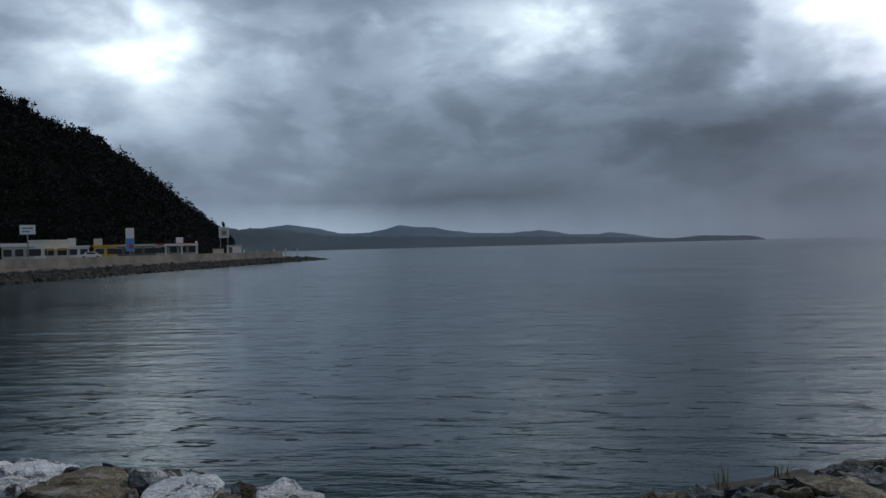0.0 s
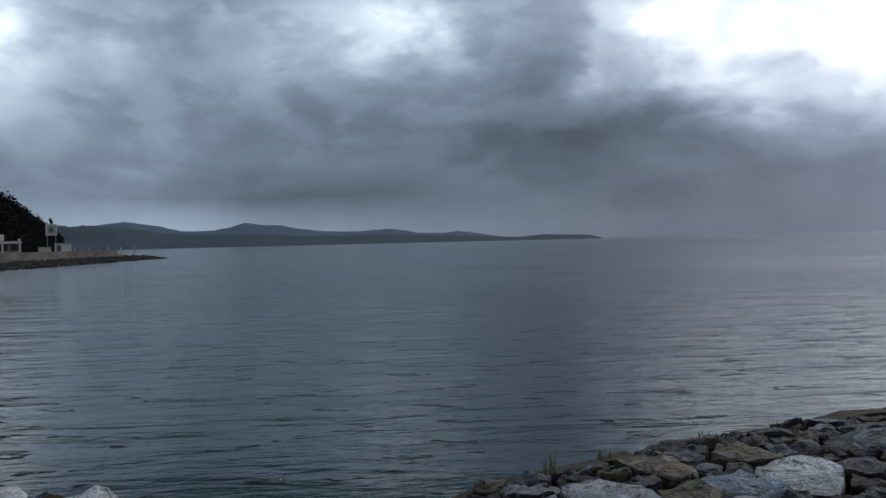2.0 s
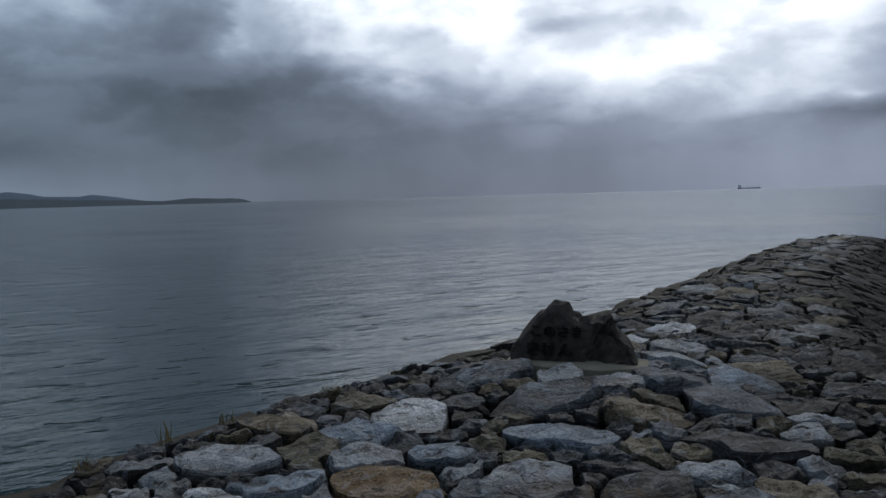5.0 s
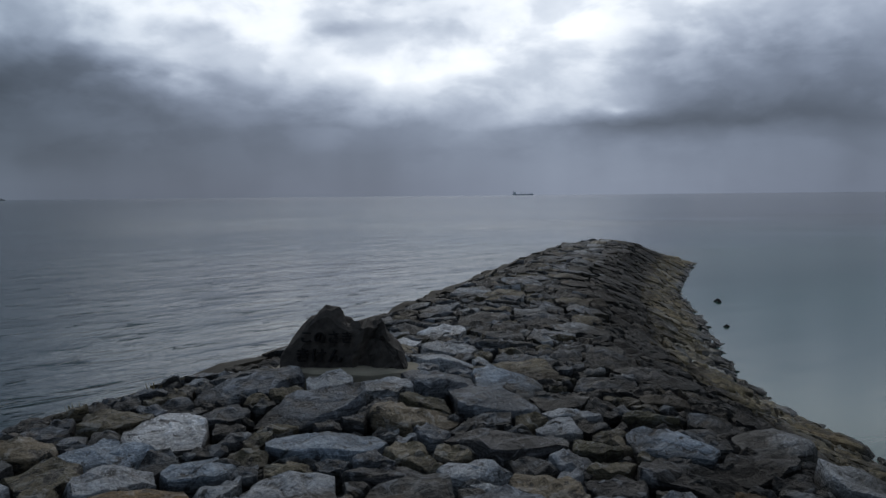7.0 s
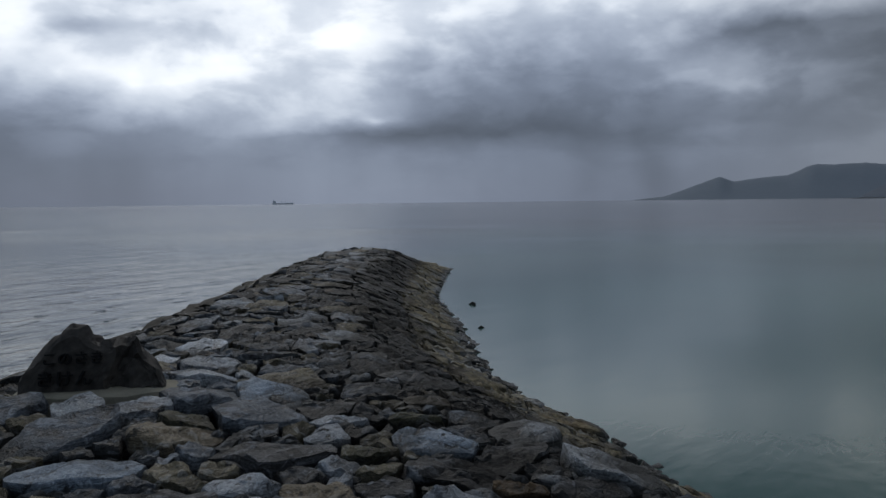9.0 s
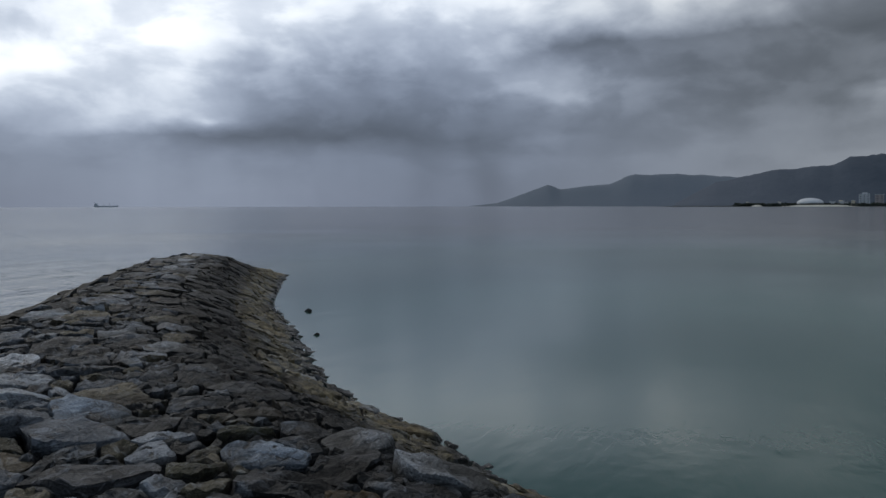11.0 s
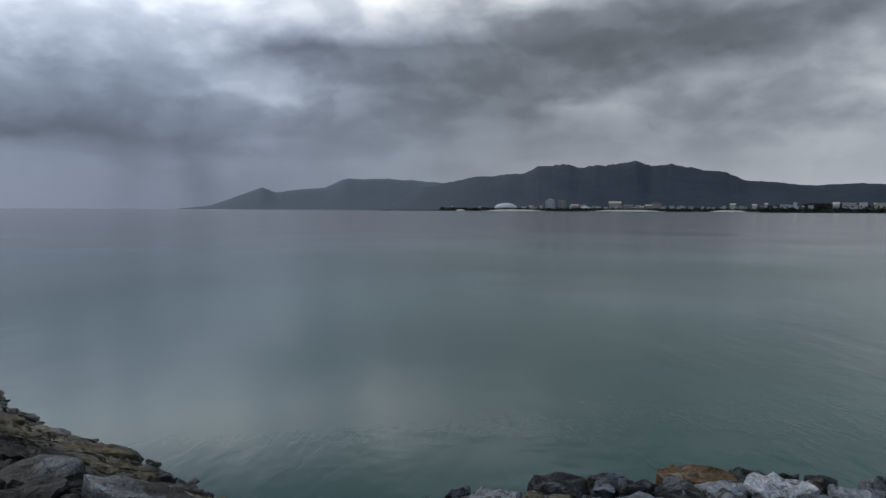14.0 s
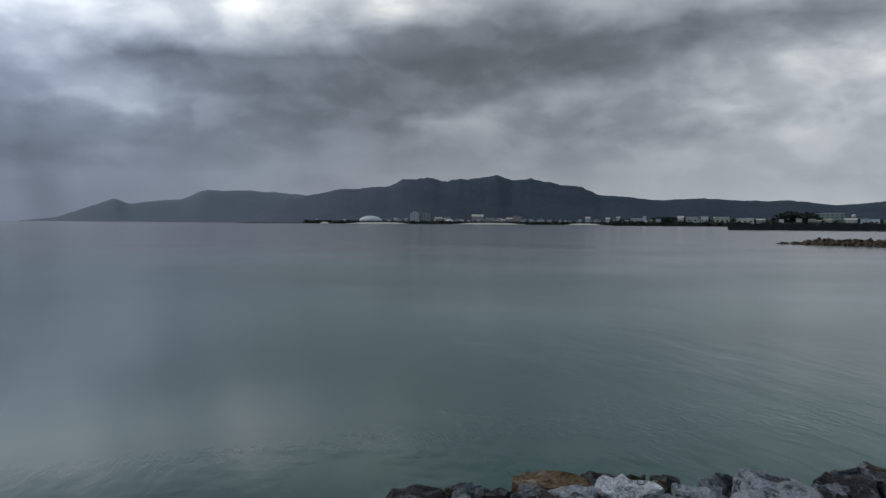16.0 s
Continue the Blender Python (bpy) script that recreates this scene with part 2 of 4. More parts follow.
STONE, STONE_HEAP = stone("quarry_stone", "object"), stone("quarry_stone_heap", "island")
TINTS = {"blue": (0.235, 0.285, 0.345), "rust": (0.19, 0.12, 0.055), "pale": (0.33, 0.35, 0.375), "white": (0.70, 0.72, 0.75), "tan": (0.19, 0.155, 0.105), "dark": (0.045, 0.045, 0.047), "olive": (0.085, 0.078, 0.046)}
TINTED = {k: stone("stone_" + k, "object", v) for k, v in TINTS.items()}


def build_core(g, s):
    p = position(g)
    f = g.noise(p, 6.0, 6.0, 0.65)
    # near black: the shade between the stones is put into the core's colour
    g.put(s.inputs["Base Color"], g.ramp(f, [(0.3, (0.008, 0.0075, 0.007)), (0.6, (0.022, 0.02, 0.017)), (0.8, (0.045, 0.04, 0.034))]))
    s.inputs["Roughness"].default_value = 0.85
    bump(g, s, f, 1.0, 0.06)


CORE = material("rubble_core_gap_shade", build_core)


def build_water(g, s):
    p = position(g)
    sep = g.add("ShaderNodeSeparateXYZ")
    g.link(p, sep.inputs[0])
    # which side of the breakwater: the open side is ruffled, the sheltered side nearly smooth
    side = g.math("SUBTRACT", g.math("MULTIPLY", g.math("SUBTRACT", sep.outputs[0], 2.0), 0.47), g.math("MULTIPLY", g.math("SUBTRACT", sep.outputs[1], 5.8), 0.88))
    calm = g.span(g.math("ADD", side, g.math("MULTIPLY", g.noise(p, 0.05, 2.0), 3.0)), 2.5, 7.0)
    turn = g.add("ShaderNodeMapping")
    turn.inputs["Rotation"].default_value = (0, 0, radians(38))
    turn.inputs["Scale"].default_value = (0.62, 2.0, 1.0)
    g.link(p, turn.inputs["Vector"])
    w = turn.outputs[0]
    swell, ripple, fine = g.noise(w, 0.35, 3.0, 0.5, 0.4), g.noise(w, 1.5, 4.0, 0.55, 0.5), g.noise(w, 6.0, 3.0, 0.5)
    # sparse sharp wavelets
    crest = g.span(g.noise(w, 1.5, 3.0, 0.5, 0.2), 0.625, 0.67)
    patch = g.noise(p, 0.04, 3.0, 0.5)
    rough = g.math("ADD", g.span(calm, 0.0, 1.0, 1.0, 0.12), g.math("MULTIPLY", g.span(patch, 0.35, 0.65), 0.25))
    h = g.math("ADD", g.math("MULTIPLY", swell, 0.9), g.math("ADD", g.math("MULTIPLY", ripple, 0.25), g.math("MULTIPLY", fine, 0.06)))
    h = g.math("ADD", h, g.math("MULTIPLY", crest, g.span(calm, 0.0, 0.8, 1.1, 0.0)))
    lines = g.add("ShaderNodeMapping")
    lines.inputs["Rotation"].default_value = (0, 0, radians(12))
    lines.inputs["Scale"].default_value = (0.006, 0.06, 1.0)
    g.link(p, lines.inputs["Vector"])
    wind = g.span(g.noise(lines.outputs[0], 1.0, 3.0, 0.5), 0.56, 0.66, 0.0, 0.9)
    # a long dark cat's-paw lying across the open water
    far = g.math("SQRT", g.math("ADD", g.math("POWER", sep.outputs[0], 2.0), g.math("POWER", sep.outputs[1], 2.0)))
    turned = g.math("MULTIPLY", g.math("ARCTAN2", sep.outputs[0], sep.outputs[1]), 57.2958)
    course = g.math("ADD", g.span(turned, 22.0, 48.0, 74.0, 112.0), g.math("MULTIPLY", g.math("SUBTRACT", g.noise(p, 0.05, 3.0), 0.5), 14.0))
    off = g.math("DIVIDE", g.math("SUBTRACT", far, course), 2.6)
    paw = g.math("MULTIPLY", g.math("EXPONENT", g.math("MULTIPLY", g.math("MULTIPLY", off, off), -1.0)), g.math("MULTIPLY", g.span(turned, 1.0, 9.0), g.span(turned, 56.0, 50.0)))
    rough = g.math("ADD", rough, g.math("MULTIPLY", paw, 1.6))
    # ripples running up the sheltered shore
    du, dv = g.math("SUBTRACT", sep.outputs[0], 8.9), g.math("ADD", sep.outputs[1], 2.9)
    lap = g.math("EXPONENT", g.math("MULTIPLY", g.math("ADD", g.math("MULTIPLY", du, du), g.math("MULTIPLY", g.math("MULTIPLY", dv, dv), 0.3)), -0.3))
    lap = g.math("MULTIPLY", lap, g.span(g.noise(p, 0.6, 3.0), 0.42, 0.6))
    rough = g.math("MULTIPLY", rough, g.mix(calm, g.span(far, 100.0, 600.0, 1.0, 0.15), g.span(far, 14.0, 90.0, 1.0, 0.0)))
    h = g.math("MULTIPLY", h, g.math("ADD", rough, g.math("MULTIPLY", g.math("MULTIPLY", wind, g.span(far, 150.0, 700.0, 1.0, 0.2)), g.math("SUBTRACT", 1.0, calm))))
    h = g.math("ADD", h, g.math("MULTIPLY", lap, g.math("MULTIPLY", g.noise(w, 5.0, 3.0, 0.55, 0.6), 0.11)))
    bump(g, s, h, 1.0, 0.09)
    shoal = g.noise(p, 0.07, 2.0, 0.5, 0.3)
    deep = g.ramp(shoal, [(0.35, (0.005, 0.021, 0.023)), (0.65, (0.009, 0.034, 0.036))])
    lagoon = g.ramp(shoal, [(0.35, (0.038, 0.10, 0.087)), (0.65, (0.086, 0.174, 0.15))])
    # farther out the lagoon blends to plain grey, the open water to one teal
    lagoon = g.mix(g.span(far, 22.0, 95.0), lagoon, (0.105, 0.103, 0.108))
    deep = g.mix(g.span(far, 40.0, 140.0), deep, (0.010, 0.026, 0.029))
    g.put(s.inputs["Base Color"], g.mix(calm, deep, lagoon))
    g.put(s.inputs["Roughness"], g.math("ADD", g.mix(g.span(far, 40.0, 150.0), g.span(patch, 0.3, 0.7, 0.10, 0.2), (0.13, 0.13, 0.13)), g.math("MULTIPLY", calm, 0.02)))
    s.inputs["IOR"].default_value = 1.33


WATER = material("sea_water", build_water)


def build_hills(near, far_col):
    def build(g, s):
        p = position(g)
        a, b = g.noise(p, 0.006, 6.0, 0.6), g.noise(p, 0.05, 5.0, 0.65)
        f = g.math("ADD", g.math("MULTIPLY", a, 0.5), g.math("MULTIPLY", b, 0.5))
        g.put(s.inputs["Base Color"], g.ramp(f, [(0.35, near), (0.65, far_col)]))
        s.inputs["Roughness"].default_value = 0.95
        s.inputs["Specular IOR Level"].default_value = 0.1

    return build


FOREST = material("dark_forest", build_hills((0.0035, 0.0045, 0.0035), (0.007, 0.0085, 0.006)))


def build_range(g, s):
    p = position(g)
    sep = g.add("ShaderNodeSeparateXYZ")
    g.link(p, sep.inputs[0])
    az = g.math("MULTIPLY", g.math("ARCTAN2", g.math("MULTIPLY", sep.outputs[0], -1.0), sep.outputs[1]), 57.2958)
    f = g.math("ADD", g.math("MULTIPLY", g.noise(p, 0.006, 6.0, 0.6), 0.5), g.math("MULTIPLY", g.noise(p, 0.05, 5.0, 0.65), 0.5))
    # aerial haze put into the base colour, thickening with bearing toward the rain
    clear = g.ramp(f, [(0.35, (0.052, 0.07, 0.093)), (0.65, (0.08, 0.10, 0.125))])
    hazed = g.ramp(f, [(0.35, (0.125, 0.145, 0.175)), (0.65, (0.15, 0.17, 0.20))])
    g.put(s.inputs["Base Color"], g.mix(g.span(az, -107.0, -90.0), clear, hazed))
    bump(g, s, f, 0.5, 18.0)
    s.inputs["Roughness"].default_value, s.inputs["Specular IOR Level"].default_value = 0.95, 0.1


RANGE_NEAR = material("forested_range_hazed", build_range)
# the pale blue-grey of this range is rain haze painted into its colour
RANGE_FAR = material("range_rain_hazed", build_hills((0.185, 0.215, 0.25), (0.205, 0.235, 0.27)))
# coast and hills across the bay: blue haze mixed into the base colours
COAST = material("distant_coast_hazed", build_hills((0.06, 0.082, 0.10), (0.09, 0.115, 0.135)))
COAST_FAR = material("distant_hills_hazed", build_hills((0.10, 0.14, 0.19), (0.13, 0.17, 0.22)))
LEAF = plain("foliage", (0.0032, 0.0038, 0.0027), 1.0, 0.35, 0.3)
BARK = plain("bark", (0.06, 0.05, 0.04), 0.9, 0.3, 4.0)
BELT = plain("shore_trees", (0.062, 0.074, 0.056), 0.9, 0.4, 0.05)
EARTH = plain("earth", (0.10, 0.095, 0.075), 0.95, 0.3, 0.4)
SAND = plain("sand", (0.62, 0.60, 0.52), 0.95, 0.1, 0.02)
SEAWALL = plain("weathered_concrete", (0.17, 0.155, 0.14), 0.9, 0.65, 0.25)
CONCRETE = plain("mortar", (0.23, 0.21, 0.16), 0.9, 0.3, 7.0, relief=0.02)
KERB = plain("brown_concrete", (0.042, 0.036, 0.026), 0.9, 0.6, 4.0, relief=0.05)
QUAY = plain("wet_quay", (0.05, 0.052, 0.055), 0.85, 0.3, 0.2)
WHITE = plain("white_paint", (0.80, 0.80, 0.80), 0.6, 0.1, 0.6)
GREY = plain("grey_render", (0.50, 0.49, 0.47), 0.8, 0.15, 0.3)
CREAM = plain("cream_render", (0.72, 0.65, 0.52), 0.8, 0.12, 0.2)
GREEN = plain("pale_green_render", (0.42, 0.50, 0.44), 0.8, 0.12, 0.2)
ROOF = plain("dark_roof", (0.16, 0.15, 0.145), 0.8, 0.2, 0.3)
PINK = plain("pinkish_render", (0.56, 0.48, 0.45), 0.8, 0.15, 0.2)
YELLOW = plain("yellow_paint", (0.65, 0.42, 0.06), 0.6, 0.15, 0.8)
BLUE = plain("blue_paint", (0.10, 0.28, 0.62), 0.5, 0.1, 0.8)
RED = plain("red_paint", (0.42, 0.07, 0.07), 0.6, 0.15, 0.8)
GLASS = plain("dark_glazing", (0.03, 0.035, 0.04), 0.2, 0.2, 0.5)
STEEL = plain("galvanised_steel", (0.32, 0.33, 0.34), 0.5, 0.15, 2.0, 0.6)
RUBBER = plain("tyre_rubber", (0.02, 0.02, 0.02), 0.8, 0.2, 3.0)
BLACK = plain("black_lettering", (0.004, 0.004, 0.004), 0.95, 0.2, 30.0)
BOULDER = plain("dark_boulder", (0.05, 0.043, 0.037), 0.8, 0.7, 13.0, relief=0.09)
GRASS = plain("dry_grass", (0.20, 0.16, 0.08), 0.9, 0.3, 20.0)


# ---- mesh helpers ----
def mesh_from(name, verts, faces, mat, smooth=False):
    me = bpy.data.meshes.new(name)
    me.from_pydata([tuple(v) for v in verts], [], [tuple(f) for f in faces])
    me.materials.append(mat)
    me.polygons.foreach_set("use_smooth", [smooth] * len(me.polygons))
    me.update()
    return me


def child(ob, parent):
    ob.parent = parent
    return ob


def part(name, bm, mat, parent, label=""):
    me = bpy.data.meshes.new(name)
    bmesh.ops.recalc_face_normals(bm, faces=bm.faces)
    bm.to_mesh(me)
    bm.free()
    me.materials.append(mat)
    return tagged(child(new(name, me), parent), label)


def box(x0, x1, y0, y1, z0, z1, bevel=0.0, bm=None):
    bm = bm or bmesh.new()
    got = bmesh.ops.create_cube(bm, size=1.0, matrix=Matrix.Translation(((x0 + x1) / 2, (y0 + y1) / 2, (z0 + z1) / 2)) @ Matrix.Diagonal((x1 - x0, y1 - y0, z1 - z0, 1)))
    if bevel:
        bmesh.ops.bevel(bm, geom=list({e for v in got["verts"] for e in v.link_edges}), offset=bevel, segments=2, affect="EDGES")
    return bm


def rod(x, y, z0, z1, r, n=8, r2=None, bm=None):
    bm = bm or bmesh.new()
    bmesh.ops.create_cone(bm, cap_ends=True, segments=n, radius1=r, radius2=r if r2 is None else r2, depth=z1 - z0, matrix=Matrix.Translation((x, y, (z0 + z1) / 2)))
    return bm


def at_bearing(az, dist, z=0.0):
    a = radians(az)
    return Vector((-math.sin(a) * dist, math.cos(a) * dist, z))


def thing(name, az, dist, z, label, category, group=""):
    """An empty whose x axis runs to the right as seen from the breakwater, and whose y axis runs away from it."""
    e = new(name)
    e.matrix_basis = Matrix.Translation(at_bearing(az, dist, z)) @ Matrix.Rotation(radians(az), 4, "Z")
    return tagged(e, label, category, group)


# ---- the breakwater: outlines of its crown and of its water's edge ----
CROWN = np.array([(-24, -26), (3, -26), (4.5, -8), (4.7, -3.6), (4.5, -2.8), (4.95, -1.7), (4.75, -0.8), (4.5, 0.1), (4.6, 1.0), (5.5, 2.3), (6.45, 3.5), (7.5, 4.8),
                  (9.3, 6.3), (14.7, 9.8), (22.6, 14.0), (23.3, 14.9), (22.6, 15.7), (21.2, 15.6), (15.65, 12.7), (7.65, 8.35), (4.8, 6.95), (2.06, 5.8), (0.9, 5.25), (0.1, 4.6), (-0.5, 4.5), (-1.3, 4.85), (-2.8, 5.3), (-3.9, 5.7), (-8, 6.6), (-24, 9)])
EDGE = np.array([(-27, -29), (4.5, -29), (6.0, -8), (6.2, -4), (6.3, -1), (6.5, 0.5), (7.1, 1.5), (8.2, 2.5), (9.2, 3.65), (10.3, 4.75), (13.9, 7.05), (17.8, 9.75), (22.7, 12.2),
                 (25.7, 13.6), (26.0, 15.2), (24.4, 17.0), (20.8, 16.7), (15.2, 13.6), (7.2, 9.3), (4.3, 7.9), (1.5, 6.8), (0.4, 6.2), (-0.5, 5.7), (-1.2, 6.1), (-2.6, 6.5), (-3.7, 6.9), (-8, 7.8), (-27, 10.5)])


def outline_distance(p, poly):
    """Distances of points to a closed outline, negative inside."""
    a, b = poly, np.roll(poly, -1, axis=0)
    ab = b - a
    d = p[:, None, :] - a[None]
    t = np.clip((d * ab).sum(-1) / (ab * ab).sum(-1), 0, 1)
    dist = np.linalg.norm(d - t[..., None] * ab, axis=-1).min(1)
    x, y = p[:, 0:1], p[:, 1:2]
    cross = ((a[:, 1] > y) != (b[:, 1] > y)) & (x < (b[:, 0] - a[:, 0]) * (y - a[:, 1]) / (b[:, 1] - a[:, 1] + 1e-12) + a[:, 0])
    return np.where(cross.sum(1) % 2 == 1, -dist, dist)


def heights(p):
    p = np.asarray(p, float)
    c, e = outline_distance(p, CROWN), outline_distance(p, EDGE)
    top = 0.80 + 0.12 * (1 - np.exp(np.minimum(c, 0) * 1.1))
    x, y = p[:, 0], p[:, 1]
    top = top + 0.17 * np.exp(-((y + 1.9) / 2.2) ** 4 - ((x - 4.5) / 0.7) ** 2) + 0.21 * np.exp(-((x + 2.3) / 2.3) ** 4 - ((y - 5.1) / 0.75) ** 2)
    rim = (x - 0.9) * -0.40 + (y - 5.25) * 0.917
    top = top + 0.09 * np.exp(-(rim / 0.75) ** 2 - ((x - 2.0) / 1.9) ** 4)
    top = top + 0.10 * np.exp(-(((x - 4.4) ** 2 + (y - 5.2) ** 2) / 0.9) ** 2)
    t = c / np.maximum(c - e, 1e-6)
    slope = 0.80 * (1 - np.clip(t, 0, 1)) ** 1.05
    under = -0.45 * e
    return np.where(c <= 0, top, np.where(e <= 0, slope, np.maximum(under, -1.5)))


def grid_mesh(name, xs, ys, z, mat, smooth=True):
    nx, ny = len(xs), len(ys)
    X, Y = np.meshgrid(xs, ys)
    v = np.stack([X.ravel(), Y.ravel(), z.ravel()], -1)
    i = np.arange(nx * ny).reshape(ny, nx)
    f = np.stack([i[:-1, :-1].ravel(), i[:-1, 1:].ravel(), i[1:, 1:].ravel(), i[1:, :-1].ravel()], -1)
    return mesh_from(name, v.tolist(), f.tolist(), mat, smooth)


xs, ys = np.arange(-28, 29, 0.4), np.arange(-30, 19, 0.4)
X, Y = np.meshgrid(xs, ys)
Z = heights(np.stack([X.ravel(), Y.ravel()], -1)) - 0.17
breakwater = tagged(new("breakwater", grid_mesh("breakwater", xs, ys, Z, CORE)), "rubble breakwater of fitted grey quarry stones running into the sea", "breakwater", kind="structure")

# ---- sea ----
ring = [0.0] + [1.5 * 1.22 ** k for k in range(41)] + [4950.0]
seg = 96
wv = [(0.0, 0.0, 0.0)] + [(r * math.sin(2 * math.pi * k / seg), r * math.cos(2 * math.pi * k / seg), 0.0) for r in ring[1:] if r <= 4950 for k in range(seg)]
nr = (len(wv) - 1) // seg
wf = [(0, 1 + (k + 1) % seg, 1 + k) for k in range(seg)]
wf += [(1 + r * seg + k, 1 + r * seg + (k + 1) % seg, 1 + (r + 1) * seg + (k + 1) % seg, 1 + (r + 1) * seg + k) for r in range(nr - 1) for k in range(seg)]
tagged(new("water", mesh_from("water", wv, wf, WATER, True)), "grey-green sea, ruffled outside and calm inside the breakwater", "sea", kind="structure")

# ---- land behind and far ranges ----
def sheet(name, pts, z, mat, label):
    bm = bmesh.new()
    top = [bm.verts.new((x, y, z)) for x, y in pts]
    low = [bm.verts.new((x, y, -1.5)) for x, y in pts]
    bm.faces.new(top)
    for i in range(len(pts)):
        j = (i + 1) % len(pts)
        bm.faces.new((top[i], top[j], low[j], low[i]))
    bmesh.ops.recalc_face_normals(bm, faces=bm.faces)
    me = bpy.data.meshes.new(name)
    bm.to_mesh(me)
    me.materials.append(mat)
    return tagged(new(name, me), label, "ground", kind="structure")


sheet("ground", [(-53.5, 20), (-53.5, 172), (-80, 262), (-150, 420), (-900, 1500), (-2500, 1500), (-2500, -2500), (1500, -2500), (420, -560), (60, -150), (4, -24), (-23, -24), (-40, -5)], 1.55, EARTH, "low coastal land behind the breakwater")


def ridge(name, dist, deep, summits, mat, label, rugged=0.06, seed=0.0, step=0.25):
    """A range of hills: summits are bearings and the crest's heights in metres; deep is how far its foot lies before the crest."""
    az = np.arange(summits[0][0], summits[-1][0] - 0.01, -step)
    crest = np.interp(-az, [-a for a, _ in summits], [h for _, h in summits])
    rows = np.linspace(0, 1.5, 10)
    v = []
    for r in rows:
        for a, h in zip(az, crest):
            up = math.sin(min(r, 1.0) * math.pi / 2) ** 1.3 if r <= 1 else 1 - (r - 1) * 0.9
            n = noise.fractal(Vector((a * 0.9, r * 3.0, seed)), 1.0, 2.0, 5) + 0.5 * noise.noise(Vector((a * 3.1, r * 9.0, seed)))
            z = h * up * (1 + rugged * n) - 0.6
            v.append(at_bearing(a, dist - deep + deep * r, z))
    n = len(az)
    f = [(i * n + k, i * n + k + 1, (i + 1) * n + k + 1, (i + 1) * n + k) for i in range(len(rows) - 1) for k in range(n - 1)]
    return tagged(new(name, mesh_from(name, v, f, mat, True)), label, "hills", kind="structure")


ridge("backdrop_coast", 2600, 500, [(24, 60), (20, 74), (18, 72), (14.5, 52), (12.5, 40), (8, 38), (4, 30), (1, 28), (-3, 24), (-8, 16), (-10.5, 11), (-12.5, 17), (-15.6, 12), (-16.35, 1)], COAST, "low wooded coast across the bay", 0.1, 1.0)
ridge("backdrop_hills", 3600, 600, [(18.5, 95), (16.1, 113), (14, 90), (12.6, 70), (10.5, 70), (9.2, 90), (8.5, 99), (6.3, 88), (3.6, 60), (0.8, 54), (-0.6, 60), (-1.6, 64), (-3.5, 42), (-5.5, 40), (-6.2, 46), (-7.4, 38), (-10, 10)], COAST_FAR, "distant hills under the cloud, blue haze painted into their colour", 0.05, 2.0)
ridge("backdrop_range_west", 4300, 500, [(-74.5, 2), (-76.5, 18), (-77.3, 38), (-79.2, 90), (-80.1, 116), (-80.9, 88), (-82.5, 104), (-84.3, 115), (-85.6, 160), (-88.7, 164), (-92.6, 144), (-96, 120), (-100, 60)], RANGE_FAR, "mountain range with pale rain haze painted into its colour", 0.03, 3.0)
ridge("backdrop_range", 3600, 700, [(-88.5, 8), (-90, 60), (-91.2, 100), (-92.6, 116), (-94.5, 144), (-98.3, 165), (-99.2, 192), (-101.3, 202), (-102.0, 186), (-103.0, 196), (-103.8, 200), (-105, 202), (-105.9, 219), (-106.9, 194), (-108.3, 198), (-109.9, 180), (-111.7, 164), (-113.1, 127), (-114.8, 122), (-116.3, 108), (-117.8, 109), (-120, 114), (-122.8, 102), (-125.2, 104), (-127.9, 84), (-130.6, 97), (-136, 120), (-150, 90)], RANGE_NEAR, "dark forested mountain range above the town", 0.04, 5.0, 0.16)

# ---- steep wooded hill above the shore road ----
HILL = [(72, 95), (50, 84), (40, 68), (34, 48.5), (31, 41), (29, 37.5), (28, 34), (26, 27.5), (24.3, 19.5), (22.2, 12.5), (20.6, 6.5), (19.6, 2)]


def hill_crest(a):
    return float(np.interp(-a, [-q for q, _ in HILL], [h for _, h in HILL]))


def hill_height(a, r):
    t = min(max((r - 214) / 86, 0.0), 1.0)
    return 1.6 + hill_crest(a) * (t * t * (3 - 2 * t)) ** 0.8


hv, azs, rs = [], np.arange(72, 19.4, -0.5), np.linspace(212, 420, 22)
for r in rs:
    for a in azs:
        hv.append(at_bearing(a, r, hill_height(a, r) * (1 + 0.04 * noise.noise(Vector((a * 0.5, r * 0.03, 0)))) - 0.3))
hn = len(azs)
hf = [(i * hn + k, i * hn + k + 1, (i + 1) * hn + k + 1, (i + 1) * hn + k) for i in range(len(rs) - 1) for k in range(hn - 1)]
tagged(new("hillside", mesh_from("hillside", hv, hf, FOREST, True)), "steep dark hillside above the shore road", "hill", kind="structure")


